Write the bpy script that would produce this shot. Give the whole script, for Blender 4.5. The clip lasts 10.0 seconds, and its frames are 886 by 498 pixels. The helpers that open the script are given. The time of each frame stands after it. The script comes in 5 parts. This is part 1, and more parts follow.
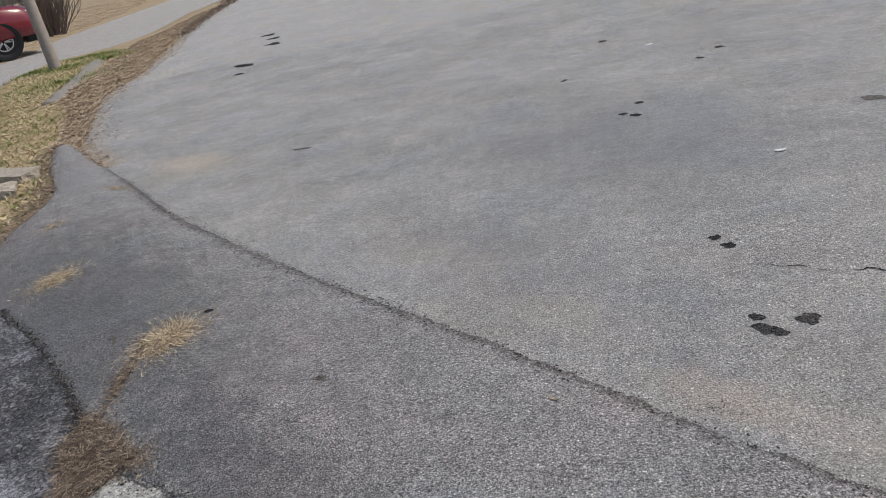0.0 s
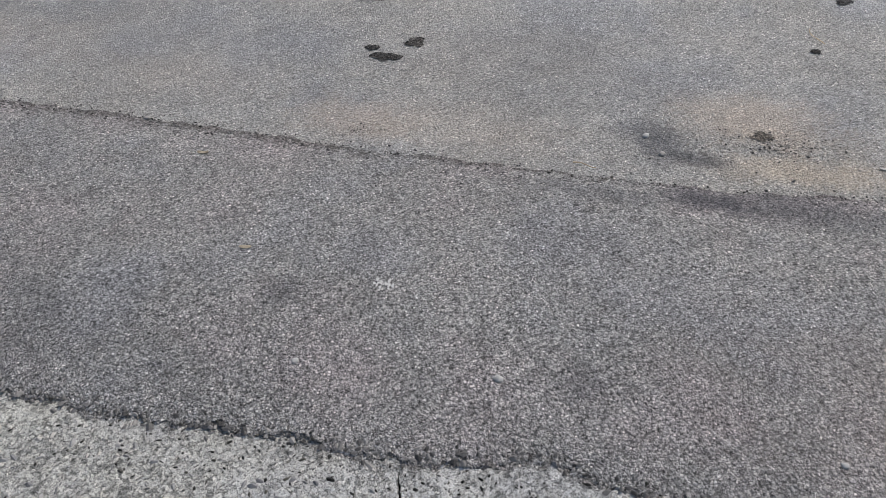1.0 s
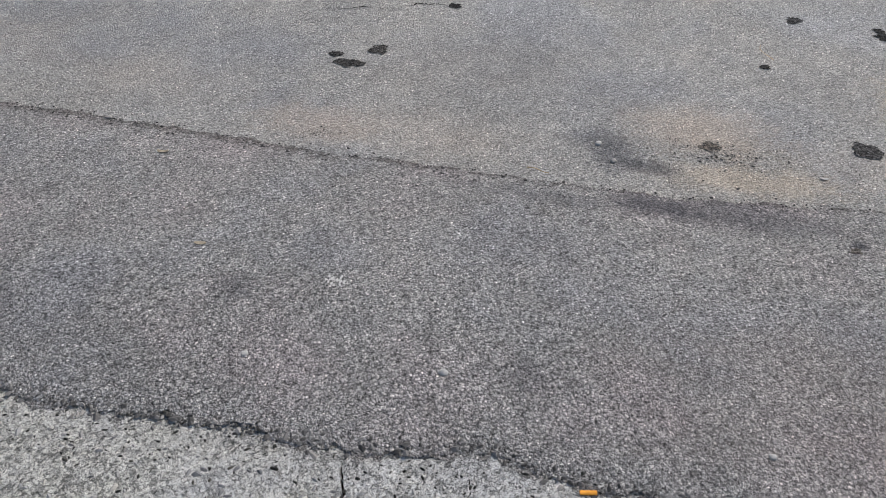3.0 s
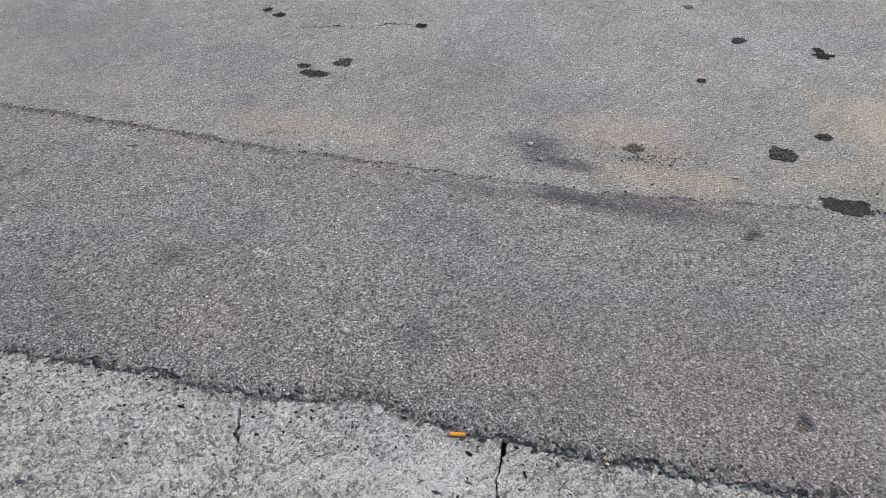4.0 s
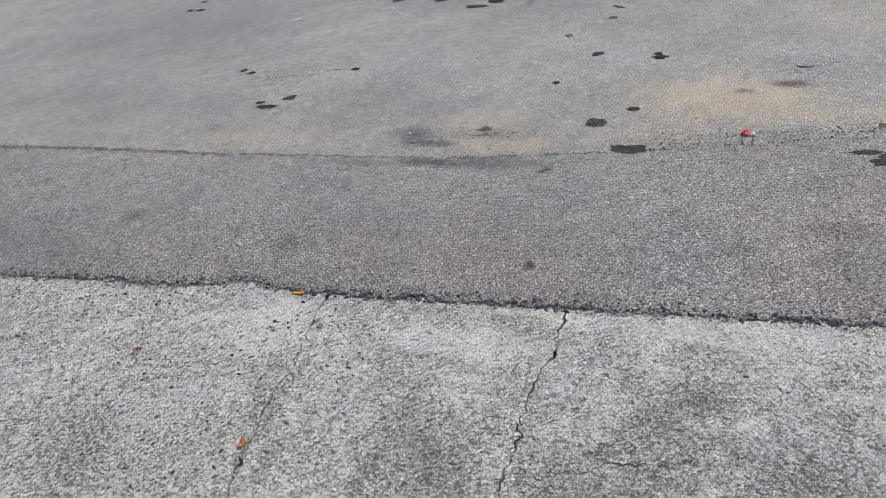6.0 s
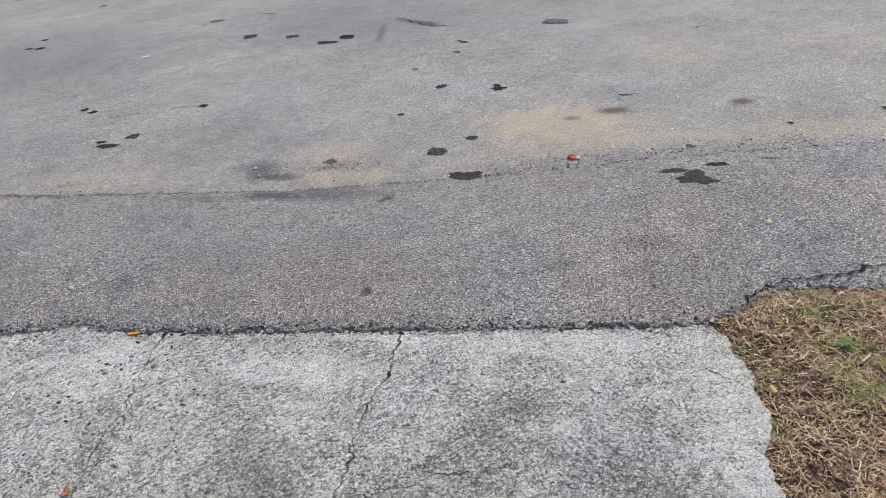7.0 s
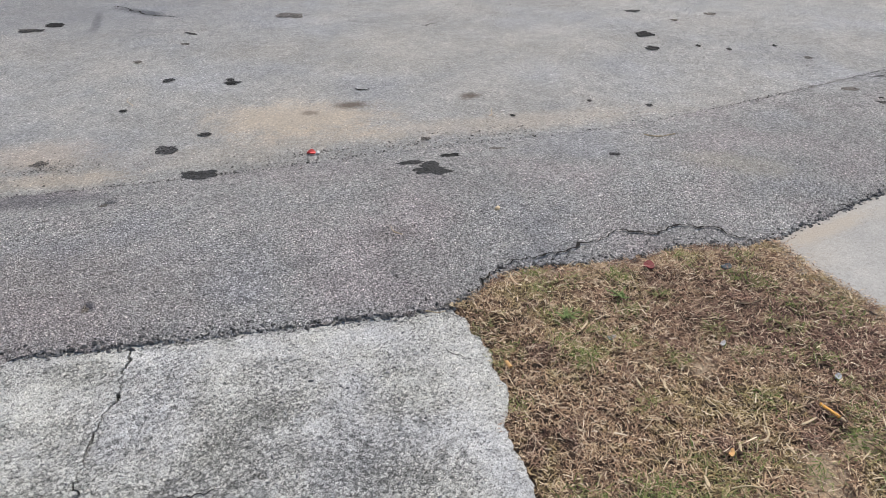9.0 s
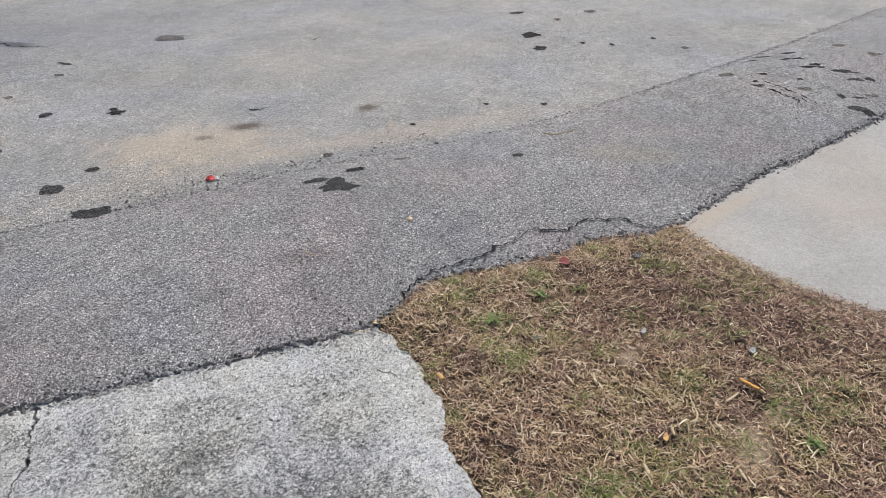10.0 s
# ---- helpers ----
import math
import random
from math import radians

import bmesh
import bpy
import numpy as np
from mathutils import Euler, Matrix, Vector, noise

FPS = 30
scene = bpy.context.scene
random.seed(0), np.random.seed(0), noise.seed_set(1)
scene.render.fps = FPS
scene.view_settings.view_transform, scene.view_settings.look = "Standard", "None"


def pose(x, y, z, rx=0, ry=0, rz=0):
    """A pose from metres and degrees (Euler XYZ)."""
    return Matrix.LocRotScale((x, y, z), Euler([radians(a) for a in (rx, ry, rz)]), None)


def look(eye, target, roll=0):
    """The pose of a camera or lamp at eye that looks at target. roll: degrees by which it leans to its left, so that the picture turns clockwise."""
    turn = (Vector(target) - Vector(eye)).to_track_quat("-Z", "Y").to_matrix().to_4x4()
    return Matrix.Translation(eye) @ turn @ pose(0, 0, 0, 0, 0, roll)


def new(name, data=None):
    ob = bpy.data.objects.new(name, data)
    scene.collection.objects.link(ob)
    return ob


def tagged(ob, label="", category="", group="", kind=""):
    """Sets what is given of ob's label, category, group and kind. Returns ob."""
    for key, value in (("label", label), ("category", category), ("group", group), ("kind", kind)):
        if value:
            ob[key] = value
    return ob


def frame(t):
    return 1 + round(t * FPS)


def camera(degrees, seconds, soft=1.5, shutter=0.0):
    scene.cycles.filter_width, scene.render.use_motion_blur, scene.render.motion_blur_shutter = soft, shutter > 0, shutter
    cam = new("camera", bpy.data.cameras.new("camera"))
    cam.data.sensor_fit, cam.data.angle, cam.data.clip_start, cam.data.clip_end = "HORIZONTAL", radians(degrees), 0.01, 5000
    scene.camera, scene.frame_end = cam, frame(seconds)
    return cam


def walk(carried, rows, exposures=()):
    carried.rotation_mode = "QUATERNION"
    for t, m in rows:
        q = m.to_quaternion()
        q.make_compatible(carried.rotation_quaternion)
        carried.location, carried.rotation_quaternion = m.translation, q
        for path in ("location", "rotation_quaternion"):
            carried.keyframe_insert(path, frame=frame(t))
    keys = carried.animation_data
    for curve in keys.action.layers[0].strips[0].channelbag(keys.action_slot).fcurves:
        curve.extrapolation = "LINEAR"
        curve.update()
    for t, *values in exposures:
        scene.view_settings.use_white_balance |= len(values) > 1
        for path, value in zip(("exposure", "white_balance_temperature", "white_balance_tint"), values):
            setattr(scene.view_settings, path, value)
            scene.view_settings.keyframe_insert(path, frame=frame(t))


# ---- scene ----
cam = camera(61.4, 10.0, 0.8)
PATH = [
    (0, (0.124, -0.005, 1.473), (-0.208, 1.794, 0.665), -11.8),
    (0.1, (0.101, -0.01, 1.447), (-0.117, 1.737, 0.498), -10.8),
    (0.2, (0.049, -0.024, 1.43), (-0.024, 1.622, 0.296), -9.7),
    (0.3, (0.015, -0.041, 1.419), (0.069, 1.5, 0.146), -9.5),
    (0.5, (-0.031, -0.065, 1.372), (0.227, 1.362, -0.005), -9.9),
    (1, (-0.091, -0.084, 1.379), (0.491, 1.24, -0.003), -3.2),
    (1.5, (-0.096, -0.099, 1.378), (0.607, 1.175, 0.006), -0.8),
    (2, (-0.101, -0.1, 1.374), (0.547, 1.211, 0.01), -0.7),
    (2.5, (-0.067, -0.103, 1.378), (0.583, 1.215, 0.022), -0.9),
    (2.7, (-0.063, -0.133, 1.375), (0.59, 1.186, 0.021), -0.7),
    (3.8, (0.046, -0.381, 1.373), (0.686, 0.987, 0.061), -0.5),
    (4, (0.123, -0.528, 1.355), (0.725, 0.9, 0.09), -1.6),
    (4.5, (0.256, -0.764, 1.335), (0.871, 0.646, 0.057), -5.7),
    (5, (0.124, -1.106, 1.325), (0.796, 0.385, 0.174), -6.1),
    (5.2, (0.08, -1.24, 1.343), (0.729, 0.267, 0.198), -4.9),
    (6.3, (0.488, -1.749, 1.324), (0.952, -0.099, 0.294), -10.1),
    (6.5, (0.484, -1.754, 1.304), (1.01, -0.127, 0.266), -9.3),
    (7, (0.522, -1.811, 1.336), (1.317, -0.281, 0.323), -6.6),
    (7.5, (0.565, -1.806, 1.304), (1.658, -0.492, 0.264), -2.0),
    (8, (0.587, -1.816, 1.31), (1.872, -0.7, 0.26), 1.7),
    (8.5, (0.595, -1.826, 1.311), (1.951, -0.796, 0.262), 2.7),
    (9, (0.579, -1.813, 1.308), (1.865, -0.696, 0.26), 0.7),
    (9.5, (0.616, -1.818, 1.324), (1.992, -0.8, 0.29), 1.0),
    (10, (0.579, -1.764, 1.311), (2.026, -0.845, 0.28), -0.5),
]
walk(cam, [(t, look(eye, target, roll)) for t, eye, target, roll in PATH],
     [(0.0, -0.1), (2.6, -0.06), (4.5, 0.02), (6.5, 0.12), (8.0, 0.2), (10.0, 0.2)])


# ---- daylight: bright hazy sky, soft sun ----
SUN_UP, SUN_ROUND = radians(54), radians(72)
world = bpy.data.worlds.new("sky")
scene.world = world
world.use_nodes = True
wn = world.node_tree
sky = wn.nodes.new("ShaderNodeTexSky")
sky.sky_type, sky.sun_disc, sky.sun_elevation, sky.sun_rotation = "NISHITA", False, SUN_UP, SUN_ROUND
sky.dust_density, sky.air_density = 3.0, 1.0
wn.links.new(sky.outputs[0], wn.nodes["Background"].inputs[0])
wn.nodes["Background"].inputs[1].default_value = 0.125
sun = new("sun", bpy.data.lights.new("sun", "SUN"))
sun.data.energy, sun.data.angle, sun.data.color = 2.35, radians(9), (1.0, 0.95, 0.88)
sun_way = Vector((math.sin(SUN_ROUND) * math.cos(SUN_UP), math.cos(SUN_ROUND) * math.cos(SUN_UP), math.sin(SUN_UP)))
sun.matrix_world = look(sun_way * 40, (0, 0, 0))


# ---- materials ----
class Nodes:
    """A small builder for node materials."""

    def __init__(self, name):
        self.mat = bpy.data.materials.new(name)
        self.mat.use_nodes = True
        self.tree = self.mat.node_tree
        self.bsdf = self.tree.nodes["Principled BSDF"]
        self.bsdf.inputs["Specular IOR Level"].default_value = 0.3
        self.pos = self.add("ShaderNodeNewGeometry").outputs["Position"]

    def add(self, kind, ins=(), **attrs):
        node = self.tree.nodes.new(kind)
        for key, value in attrs.items():
            setattr(node, key, value)
        for key, value in dict(ins).items():
            if hasattr(value, "is_output"):
                self.tree.links.new(value, node.inputs[key])
            else:
                node.inputs[key].default_value = value
        return node

    def noise(self, scale, detail=4.0, rough=0.55, at=None):
        return self.add("ShaderNodeTexNoise", {"Vector": at or self.pos, "Scale": scale, "Detail": detail, "Roughness": rough}).outputs["Fac"]

    def cells(self, scale, feature="F1", at=None):
        return self.add("ShaderNodeTexVoronoi", {"Vector": at or self.pos, "Scale": scale}, feature=feature)

    def math(self, op, a, b=0.0, c=0.0, clamp=False):
        return self.add("ShaderNodeMath", {0: a, 1: b, 2: c}, operation=op, use_clamp=clamp).outputs[0]

    def span(self, v, a, b, lo=0.0, hi=1.0, smooth=True):
        kind = "SMOOTHSTEP" if smooth else "LINEAR"
        return self.add("ShaderNodeMapRange", {"Value": v, "From Min": a, "From Max": b, "To Min": lo, "To Max": hi}, interpolation_type=kind).outputs[0]

    def ramp(self, v, stops):
        node = self.add("ShaderNodeValToRGB", {"Fac": v})
        el = node.color_ramp.elements
        while len(el) < len(stops):
            el.new(0.5)
        for e, (p, c) in zip(el, stops):
            e.position, e.color = p, (*c, 1)
        return node.outputs["Color"]

    def mix(self, f, a, b, how="MIX"):
        node = self.add("ShaderNodeMix", data_type="RGBA", blend_type=how, clamp_result=False)
        for i, v in ((0, f), (6, a), (7, b)):
            if hasattr(v, "is_output"):
                self.tree.links.new(v, node.inputs[i])
            else:
                node.inputs[i].default_value = v if i == 0 else (*v, 1)
        return node.outputs[2]

    def grey(self, v):
        return self.add("ShaderNodeCombineColor", {0: v, 1: v, 2: v}).outputs[0]

    def blot(self, x, y, rx, ry, turn, wobble=0.5):
        """1 inside an uneven oval on the ground, 0 outside, with a soft rim."""
        local = self.add("ShaderNodeMapping", {"Vector": self.pos, "Location": (x, y, 0), "Rotation": (0, 0, radians(turn)), "Scale": (rx, ry, 50)}, vector_type="TEXTURE").outputs[0]
        d = self.add("ShaderNodeVectorMath", {0: local}, operation="LENGTH").outputs["Value"]
        d = self.math("ADD", d, self.math("MULTIPLY", self.math("SUBTRACT", self.noise(9, 5), 0.5), wobble * 2))
        d = self.math("ADD", d, self.math("MULTIPLY", self.math("SUBTRACT", self.noise(48, 5, 0.65), 0.5), wobble * 2.4))
        return self.span(d, 1.25, 0.25)

    def finish(self, color, rough, height=None, strength=0.5, depth=0.004):
        def put(name, v):
            if hasattr(v, "is_output"):
                self.tree.links.new(v, self.bsdf.inputs[name])
            else:
                self.bsdf.inputs[name].default_value = (*v, 1) if name == "Base Color" else v
        put("Base Color", color)
        put("Roughness", rough)
        if height:
            bump = self.add("ShaderNodeBump", {"Strength": strength, "Distance": depth, "Height": height})
            put("Normal", bump.outputs["Normal"])
        return self.mat


def asphalt(name, binder, stone, blots=(), cell=150.0, big=0.05, ravelled=False, bite=1.0, fading=0.0, tinge=(1.04, 1.0, 0.93)):
    """Worn asphalt: grey stones of a few millimetres in a darker binder, pits and hollows darkened in the colour, with
    broad stains and blots.
    """
    g = Nodes(name)
    stir = g.add("ShaderNodeTexNoise", {"Vector": g.pos, "Scale": cell * 0.7, "Detail": 2.0}).outputs["Color"]
    at = g.add("ShaderNodeVectorMath", {0: stir, 1: (2.6 / cell, 2.6 / cell, 2.6 / cell), 2: g.pos}, operation="MULTIPLY_ADD").outputs["Vector"]
    fine, coarse = g.cells(cell, at=at), g.cells(cell * 0.56, at=at)
    pick = g.add("ShaderNodeSeparateColor", {0: fine.outputs["Color"]}).outputs
    pick2 = g.add("ShaderNodeSeparateColor", {0: coarse.outputs["Color"]}).outputs
    dark = tuple(v * (1 - 0.55 * bite) for v in binder)
    pale = tuple(min(1, v * (1 + 0.32 * bite)) for v in stone)
    stops = ((0.0, dark), (0.25, binder), (0.7, stone), (0.92, tuple(v * 1.06 for v in stone)), (1.0, pale))
    col = g.mix(0.5, g.ramp(pick[0], stops), g.ramp(pick2[0], stops))
    gaps = g.span(coarse.outputs["Distance"], 0.42, 0.75, 1.0, 1 - 0.55 * bite)
    pits = g.math("MULTIPLY", gaps, g.span(g.noise(cell * 0.42, 4, 0.7), 0.36, 0.46, 1 - 0.88 * bite, 1.0))
    col = g.mix(1.0, col, g.grey(pits), "MULTIPLY")
    chip = g.math("MULTIPLY", g.span(pick2[1], 0.93, 0.95), g.span(coarse.outputs["Distance"], 0.5, 0.35))
    col = g.mix(chip, col, tuple(min(1, v * 1.5) for v in stone))
    lumps = g.cells(cell * 0.26, at=at)
    pick3 = g.add("ShaderNodeSeparateColor", {0: lumps.outputs["Color"]}).outputs
    core = g.span(lumps.outputs["Distance"], 0.5, 0.32)
    col = g.mix(g.math("MULTIPLY", core, g.span(pick3[0], 0.94, 0.95, 0.0, 0.6 * bite)), col, tuple(v * 1.25 for v in stone))
    clod = g.span(g.noise(cell * 0.3, 5, 0.72), 0.32, 0.68, 1 - 0.22 * bite, 1 + 0.22 * bite)
    col = g.mix(1.0, col, g.grey(clod), "MULTIPLY")
    # the hollows are darker in colour as well as lower in relief
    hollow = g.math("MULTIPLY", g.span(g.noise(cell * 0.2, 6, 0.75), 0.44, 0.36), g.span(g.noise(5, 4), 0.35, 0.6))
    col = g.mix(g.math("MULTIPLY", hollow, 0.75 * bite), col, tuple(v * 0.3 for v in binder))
    broad = g.span(g.noise(0.9, 6, 0.6), 0.3, 0.7, 1 - big, 1 + big)
    mid = g.span(g.noise(14, 6, 0.65), 0.3, 0.7, 0.9, 1.1)
    col = g.mix(1.0, col, g.grey(g.math("MULTIPLY", broad, mid)), "MULTIPLY")
    streak = g.span(g.noise(3.1, 7, 0.7), 0.32, 0.68, 1 - big, 1 + big)
    col = g.mix(1.0, col, g.grey(streak), "MULTIPLY")
    hue = g.ramp(g.noise(1.5, 6, 0.6), ((0.36, (0.97, 0.99, 1.03)), (0.48, (1.0, 1.0, 0.985)), (0.62, tinge)))
    col = g.mix(1.0, col, hue, "MULTIPLY")
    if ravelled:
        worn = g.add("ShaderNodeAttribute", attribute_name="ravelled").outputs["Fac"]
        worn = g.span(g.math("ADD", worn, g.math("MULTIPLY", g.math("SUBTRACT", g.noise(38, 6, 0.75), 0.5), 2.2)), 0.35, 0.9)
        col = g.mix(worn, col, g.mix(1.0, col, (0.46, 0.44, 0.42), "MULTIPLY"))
    for x, y, rx, ry, turn, shade, strength in blots:
        m = g.math("MULTIPLY", g.blot(x, y, rx, ry, turn), strength)
        col = g.mix(m, col, g.mix(0.4, shade, g.mix(1.0, col, tuple(3.0 * v for v in shade), "MULTIPLY")))
    if fading:
        own = g.add("ShaderNodeObjectInfo").outputs["Random"]
        col = g.mix(1.0, col, g.grey(g.span(own, 0.25, 1.0, 1.0, fading)), "MULTIPLY")
    height = g.math("ADD", g.math("MULTIPLY", fine.outputs["Distance"], -0.5), g.math("MULTIPLY", pits, 0.8))
    height = g.math("ADD", height, g.math("MULTIPLY", coarse.outputs["Distance"], -0.9))
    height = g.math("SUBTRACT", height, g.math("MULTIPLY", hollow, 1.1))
    g.bsdf.inputs["Specular IOR Level"].default_value = 0.4
    return g.finish(col, 0.72, height, 1.0, 0.005)


TAN, PINK, STAIN_AND_SHADE, BROWN = (0.56, 0.475, 0.37), (0.52, 0.445, 0.375), (0.045, 0.05, 0.066), (0.14, 0.115, 0.095)
RUSTY = (0.36, 0.315, 0.295)
COOL_DARK = (0.095, 0.098, 0.108)
OLIVE = (0.42, 0.39, 0.325)
SLATE = (0.24, 0.245, 0.262)
ROAD_BLOTS = (
    (2.60, 0.86, 0.46, 0.24, -42, TAN, 0.85),
    (2.89, 0.79, 0.10, 0.055, -42, BROWN, 1.0),
    (2.68, 0.86, 0.055, 0.03, -42, BROWN, 0.65),
    (1.62, 1.30, 0.27, 0.17, -42, PINK, 0.58),
    (-0.15, 2.85, 0.50, 0.36, -42, OLIVE, 0.15),
    (-2.75, 5.45, 0.62, 0.42, -30, OLIVE, 0.35),
    (3.38, 0.45, 0.065, 0.06, -45, BROWN, 1.0),
    (0.50, 1.93, 0.24, 0.13, -42, PINK, 0.4),
    (0.72, 1.78, 0.50, 0.16, -41, PINK, 0.22),
    (2.0, 0.85, 0.6, 0.14, -38, TAN, 0.22),
    (3.2, 0.12, 0.9, 0.13, -35, TAN, 0.4),
)
FAR_BLOTS = (
    (3.0, 3.5, 1.6, 1.0, -42, SLATE, 0.6),
    (0.5, 4.6, 1.5, 1.1, -42, SLATE, 0.62),
    (1.2, 2.0, 0.7, 0.25, -42, SLATE, 0.25),
    (-0.1, 3.1, 0.9, 0.5, -42, SLATE, 0.4),
    (3.12, 3.10, 0.30, 0.06, -74, STAIN_AND_SHADE, 0.7),
    (2.78, 3.10, 0.30, 0.035, 58, STAIN_AND_SHADE, 0.45),
    (0.07, 2.50, 0.45, 0.16, -42, PINK, 0.12),
    (-2.9, 5.72, 0.6, 0.25, -25, TAN, 0.35),
    (-0.55, 3.2, 0.5, 0.22, -42, PINK, 0.2),
    (1.55, 1.03, 0.35, 0.08, -38, TAN, 0.5),
    (2.5, 0.62, 0.45, 0.14, -40, TAN, 0.3),
    (3.77, 2.34, 0.10, 0.06, -50, STAIN_AND_SHADE, 0.45),
    (4.0, 1.1, 1.2, 0.5, -30, OLIVE, 0.25),
    # the dark bluish smudge beside the crease, from three overlapping blots
    (1.29, 1.42, 0.11, 0.07, -40, STAIN_AND_SHADE, 0.45),
    (1.27, 1.31, 0.09, 0.10, -60, STAIN_AND_SHADE, 0.6),
    (1.34, 1.21, 0.11, 0.045, -48, STAIN_AND_SHADE, 0.65),
)
APRON_BLOTS = (
    # these first two blots paint the soft shade of the dip beside the crease
    (1.22, 1.05, 0.15, 0.06, -50, STAIN_AND_SHADE, 0.65),
    (1.42, 0.89, 0.28, 0.085, -40, STAIN_AND_SHADE, 0.5),
    (1.0, 1.2, 0.3, 0.05, -42, COOL_DARK, 0.4),
    (3.42, -0.90, 0.26, 0.10, -65, OLIVE, 0.5),
    (0.56, 0.68, 0.06, 0.07, -30, STAIN_AND_SHADE, 0.3),
    (1.78, -0.17, 0.07, 0.05, -40, STAIN_AND_SHADE, 0.22),
    (2.10, -0.28, 0.10, 0.05, -40, BROWN, 0.25),
    (1.15, 0.25, 0.55, 0.3, -38, RUSTY, 0.35),
    # broad cool darkening towards the apron's west end
    (-2.4, 3.1, 2.2, 0.85, -47, COOL_DARK, 0.6),
    (-1.0, 1.75, 0.9, 0.25, -40, COOL_DARK, 0.35),
    (0.05, 1.25, 0.06, 0.06, 0, STAIN_AND_SHADE, 0.35),
    (1.58, 0.65, 0.03, 0.025, 0, STAIN_AND_SHADE, 0.8),
    (1.22, 0.09, 0.018, 0.03, 0, STAIN_AND_SHADE, 0.9),
)
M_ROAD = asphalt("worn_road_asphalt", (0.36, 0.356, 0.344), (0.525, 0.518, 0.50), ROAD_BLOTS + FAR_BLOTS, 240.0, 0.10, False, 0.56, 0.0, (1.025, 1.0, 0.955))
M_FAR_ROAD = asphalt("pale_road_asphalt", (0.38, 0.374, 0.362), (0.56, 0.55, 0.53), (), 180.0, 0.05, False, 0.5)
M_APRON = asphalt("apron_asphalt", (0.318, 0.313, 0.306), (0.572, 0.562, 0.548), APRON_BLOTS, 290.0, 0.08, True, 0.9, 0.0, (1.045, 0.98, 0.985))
M_TAR = asphalt("oily_asphalt", (0.022, 0.021, 0.021), (0.066, 0.064, 0.063), (), 260.0, fading=2.6)
M_TAR_FRESH = asphalt("fresh_oily_asphalt", (0.02, 0.02, 0.021), (0.06, 0.058, 0.058), (), 260.0)
M_TAR_FADED = asphalt("faded_oily_asphalt", (0.13, 0.115, 0.10), (0.27, 0.24, 0.21), (), 260.0)

M_TAR.node_tree.nodes["Principled BSDF"].inputs["Specular IOR Level"].default_value = 0.1


def concrete(name, cement, lichen, amount, tan=0.0, blots=(), rifts=0.4):
    """Old concrete, its skin worn to the aggregate, with dark lichen and small holes."""
    g = Nodes(name)
    stir = g.add("ShaderNodeTexNoise", {"Vector": g.pos, "Scale": 110.0, "Detail": 3.0}).outputs["Color"]
    at = g.add("ShaderNodeVectorMath", {0: stir, 1: (0.011, 0.011, 0.011), 2: g.pos}, operation="MULTIPLY_ADD").outputs["Vector"]
    grit, stones = g.cells(150, at=at), g.cells(70, at=at)
    pick = g.add("ShaderNodeSeparateColor", {0: stones.outputs["Color"]}).outputs
    pick2 = g.add("ShaderNodeSeparateColor", {0: grit.outputs["Color"]}).outputs
    col = g.mix(g.span(g.noise(30, 5), 0.35, 0.65), tuple(v * 0.86 for v in cement), tuple(v * 1.1 for v in cement))
    stone = g.math("MULTIPLY", g.span(pick[0], 0.58, 0.66), g.span(stones.outputs["Distance"], 0.62, 0.45))
    col = g.mix(g.math("MULTIPLY", stone, 0.75), col, g.mix(pick[1], tuple(v * 0.45 for v in cement), tuple(v * 0.85 for v in cement)))
    patch = g.span(g.noise(3.4, 8, 0.75), 0.25, 0.8)
    clump = g.span(g.noise(30, 8, 0.78), 0.45, 0.56)
    for x, y, rx, ry, turn in blots:
        patch = g.math("ADD", patch, g.math("MULTIPLY", g.math("MULTIPLY", g.blot(x, y, rx, ry, turn), clump), 0.95))
    speck = g.noise(66, 8, 0.82)
    limit = g.span(patch, 0.0, 1.0, 0.535, 0.535 - amount, False)
    dirt = g.span(g.math("SUBTRACT", speck, limit), 0.0, 0.045)
    deep = g.span(g.math("SUBTRACT", g.noise(170, 6, 0.8), limit), 0.03, 0.10)
    col = g.mix(g.math("MULTIPLY", dirt, 0.66), col, g.mix(g.noise(40, 4), lichen, tuple(v * 2.1 for v in lichen)))
    col = g.mix(g.math("MULTIPLY", deep, 0.8), col, tuple(v * 0.6 for v in lichen))
    col = g.mix(1.0, col, g.grey(g.span(g.noise(13, 6, 0.7), 0.28, 0.72, 0.86, 1.13)), "MULTIPLY")
    col = g.mix(g.span(g.noise(1.9, 5), 0.45, 0.7, 0.0, 0.5), col, g.mix(1.0, col, (1.02, 1.01, 0.92), "MULTIPLY"))
    rift = g.add("ShaderNodeTexVoronoi", {"Vector": at, "Scale": 62.0}, feature="DISTANCE_TO_EDGE").outputs["Distance"]
    rift = g.math("MULTIPLY", g.span(rift, 0.06, 0.02), g.span(g.noise(30, 6, 0.75), 0.5, 0.6))
    col = g.mix(g.math("MULTIPLY", rift, rifts), col, tuple(v * 0.7 for v in lichen))
    hole = g.math("MULTIPLY", g.span(pick2[0], 0.985, 0.988), g.span(grit.outputs["Distance"], 0.5, 0.35))
    col = g.mix(hole, col, (0.03, 0.03, 0.03))
    if tan:
        col = g.mix(g.span(g.noise(1.7, 5), 0.4, 0.7, 0.0, tan), col, (0.40, 0.32, 0.23))
    height = g.math("SUBTRACT", g.math("MULTIPLY", speck, -0.9), g.math("MULTIPLY", hole, 1.2))
    height = g.math("ADD", height, g.math("MULTIPLY", stone, 0.3))
    height = g.math("SUBTRACT", height, g.math("MULTIPLY", rift, rifts * 0.8))
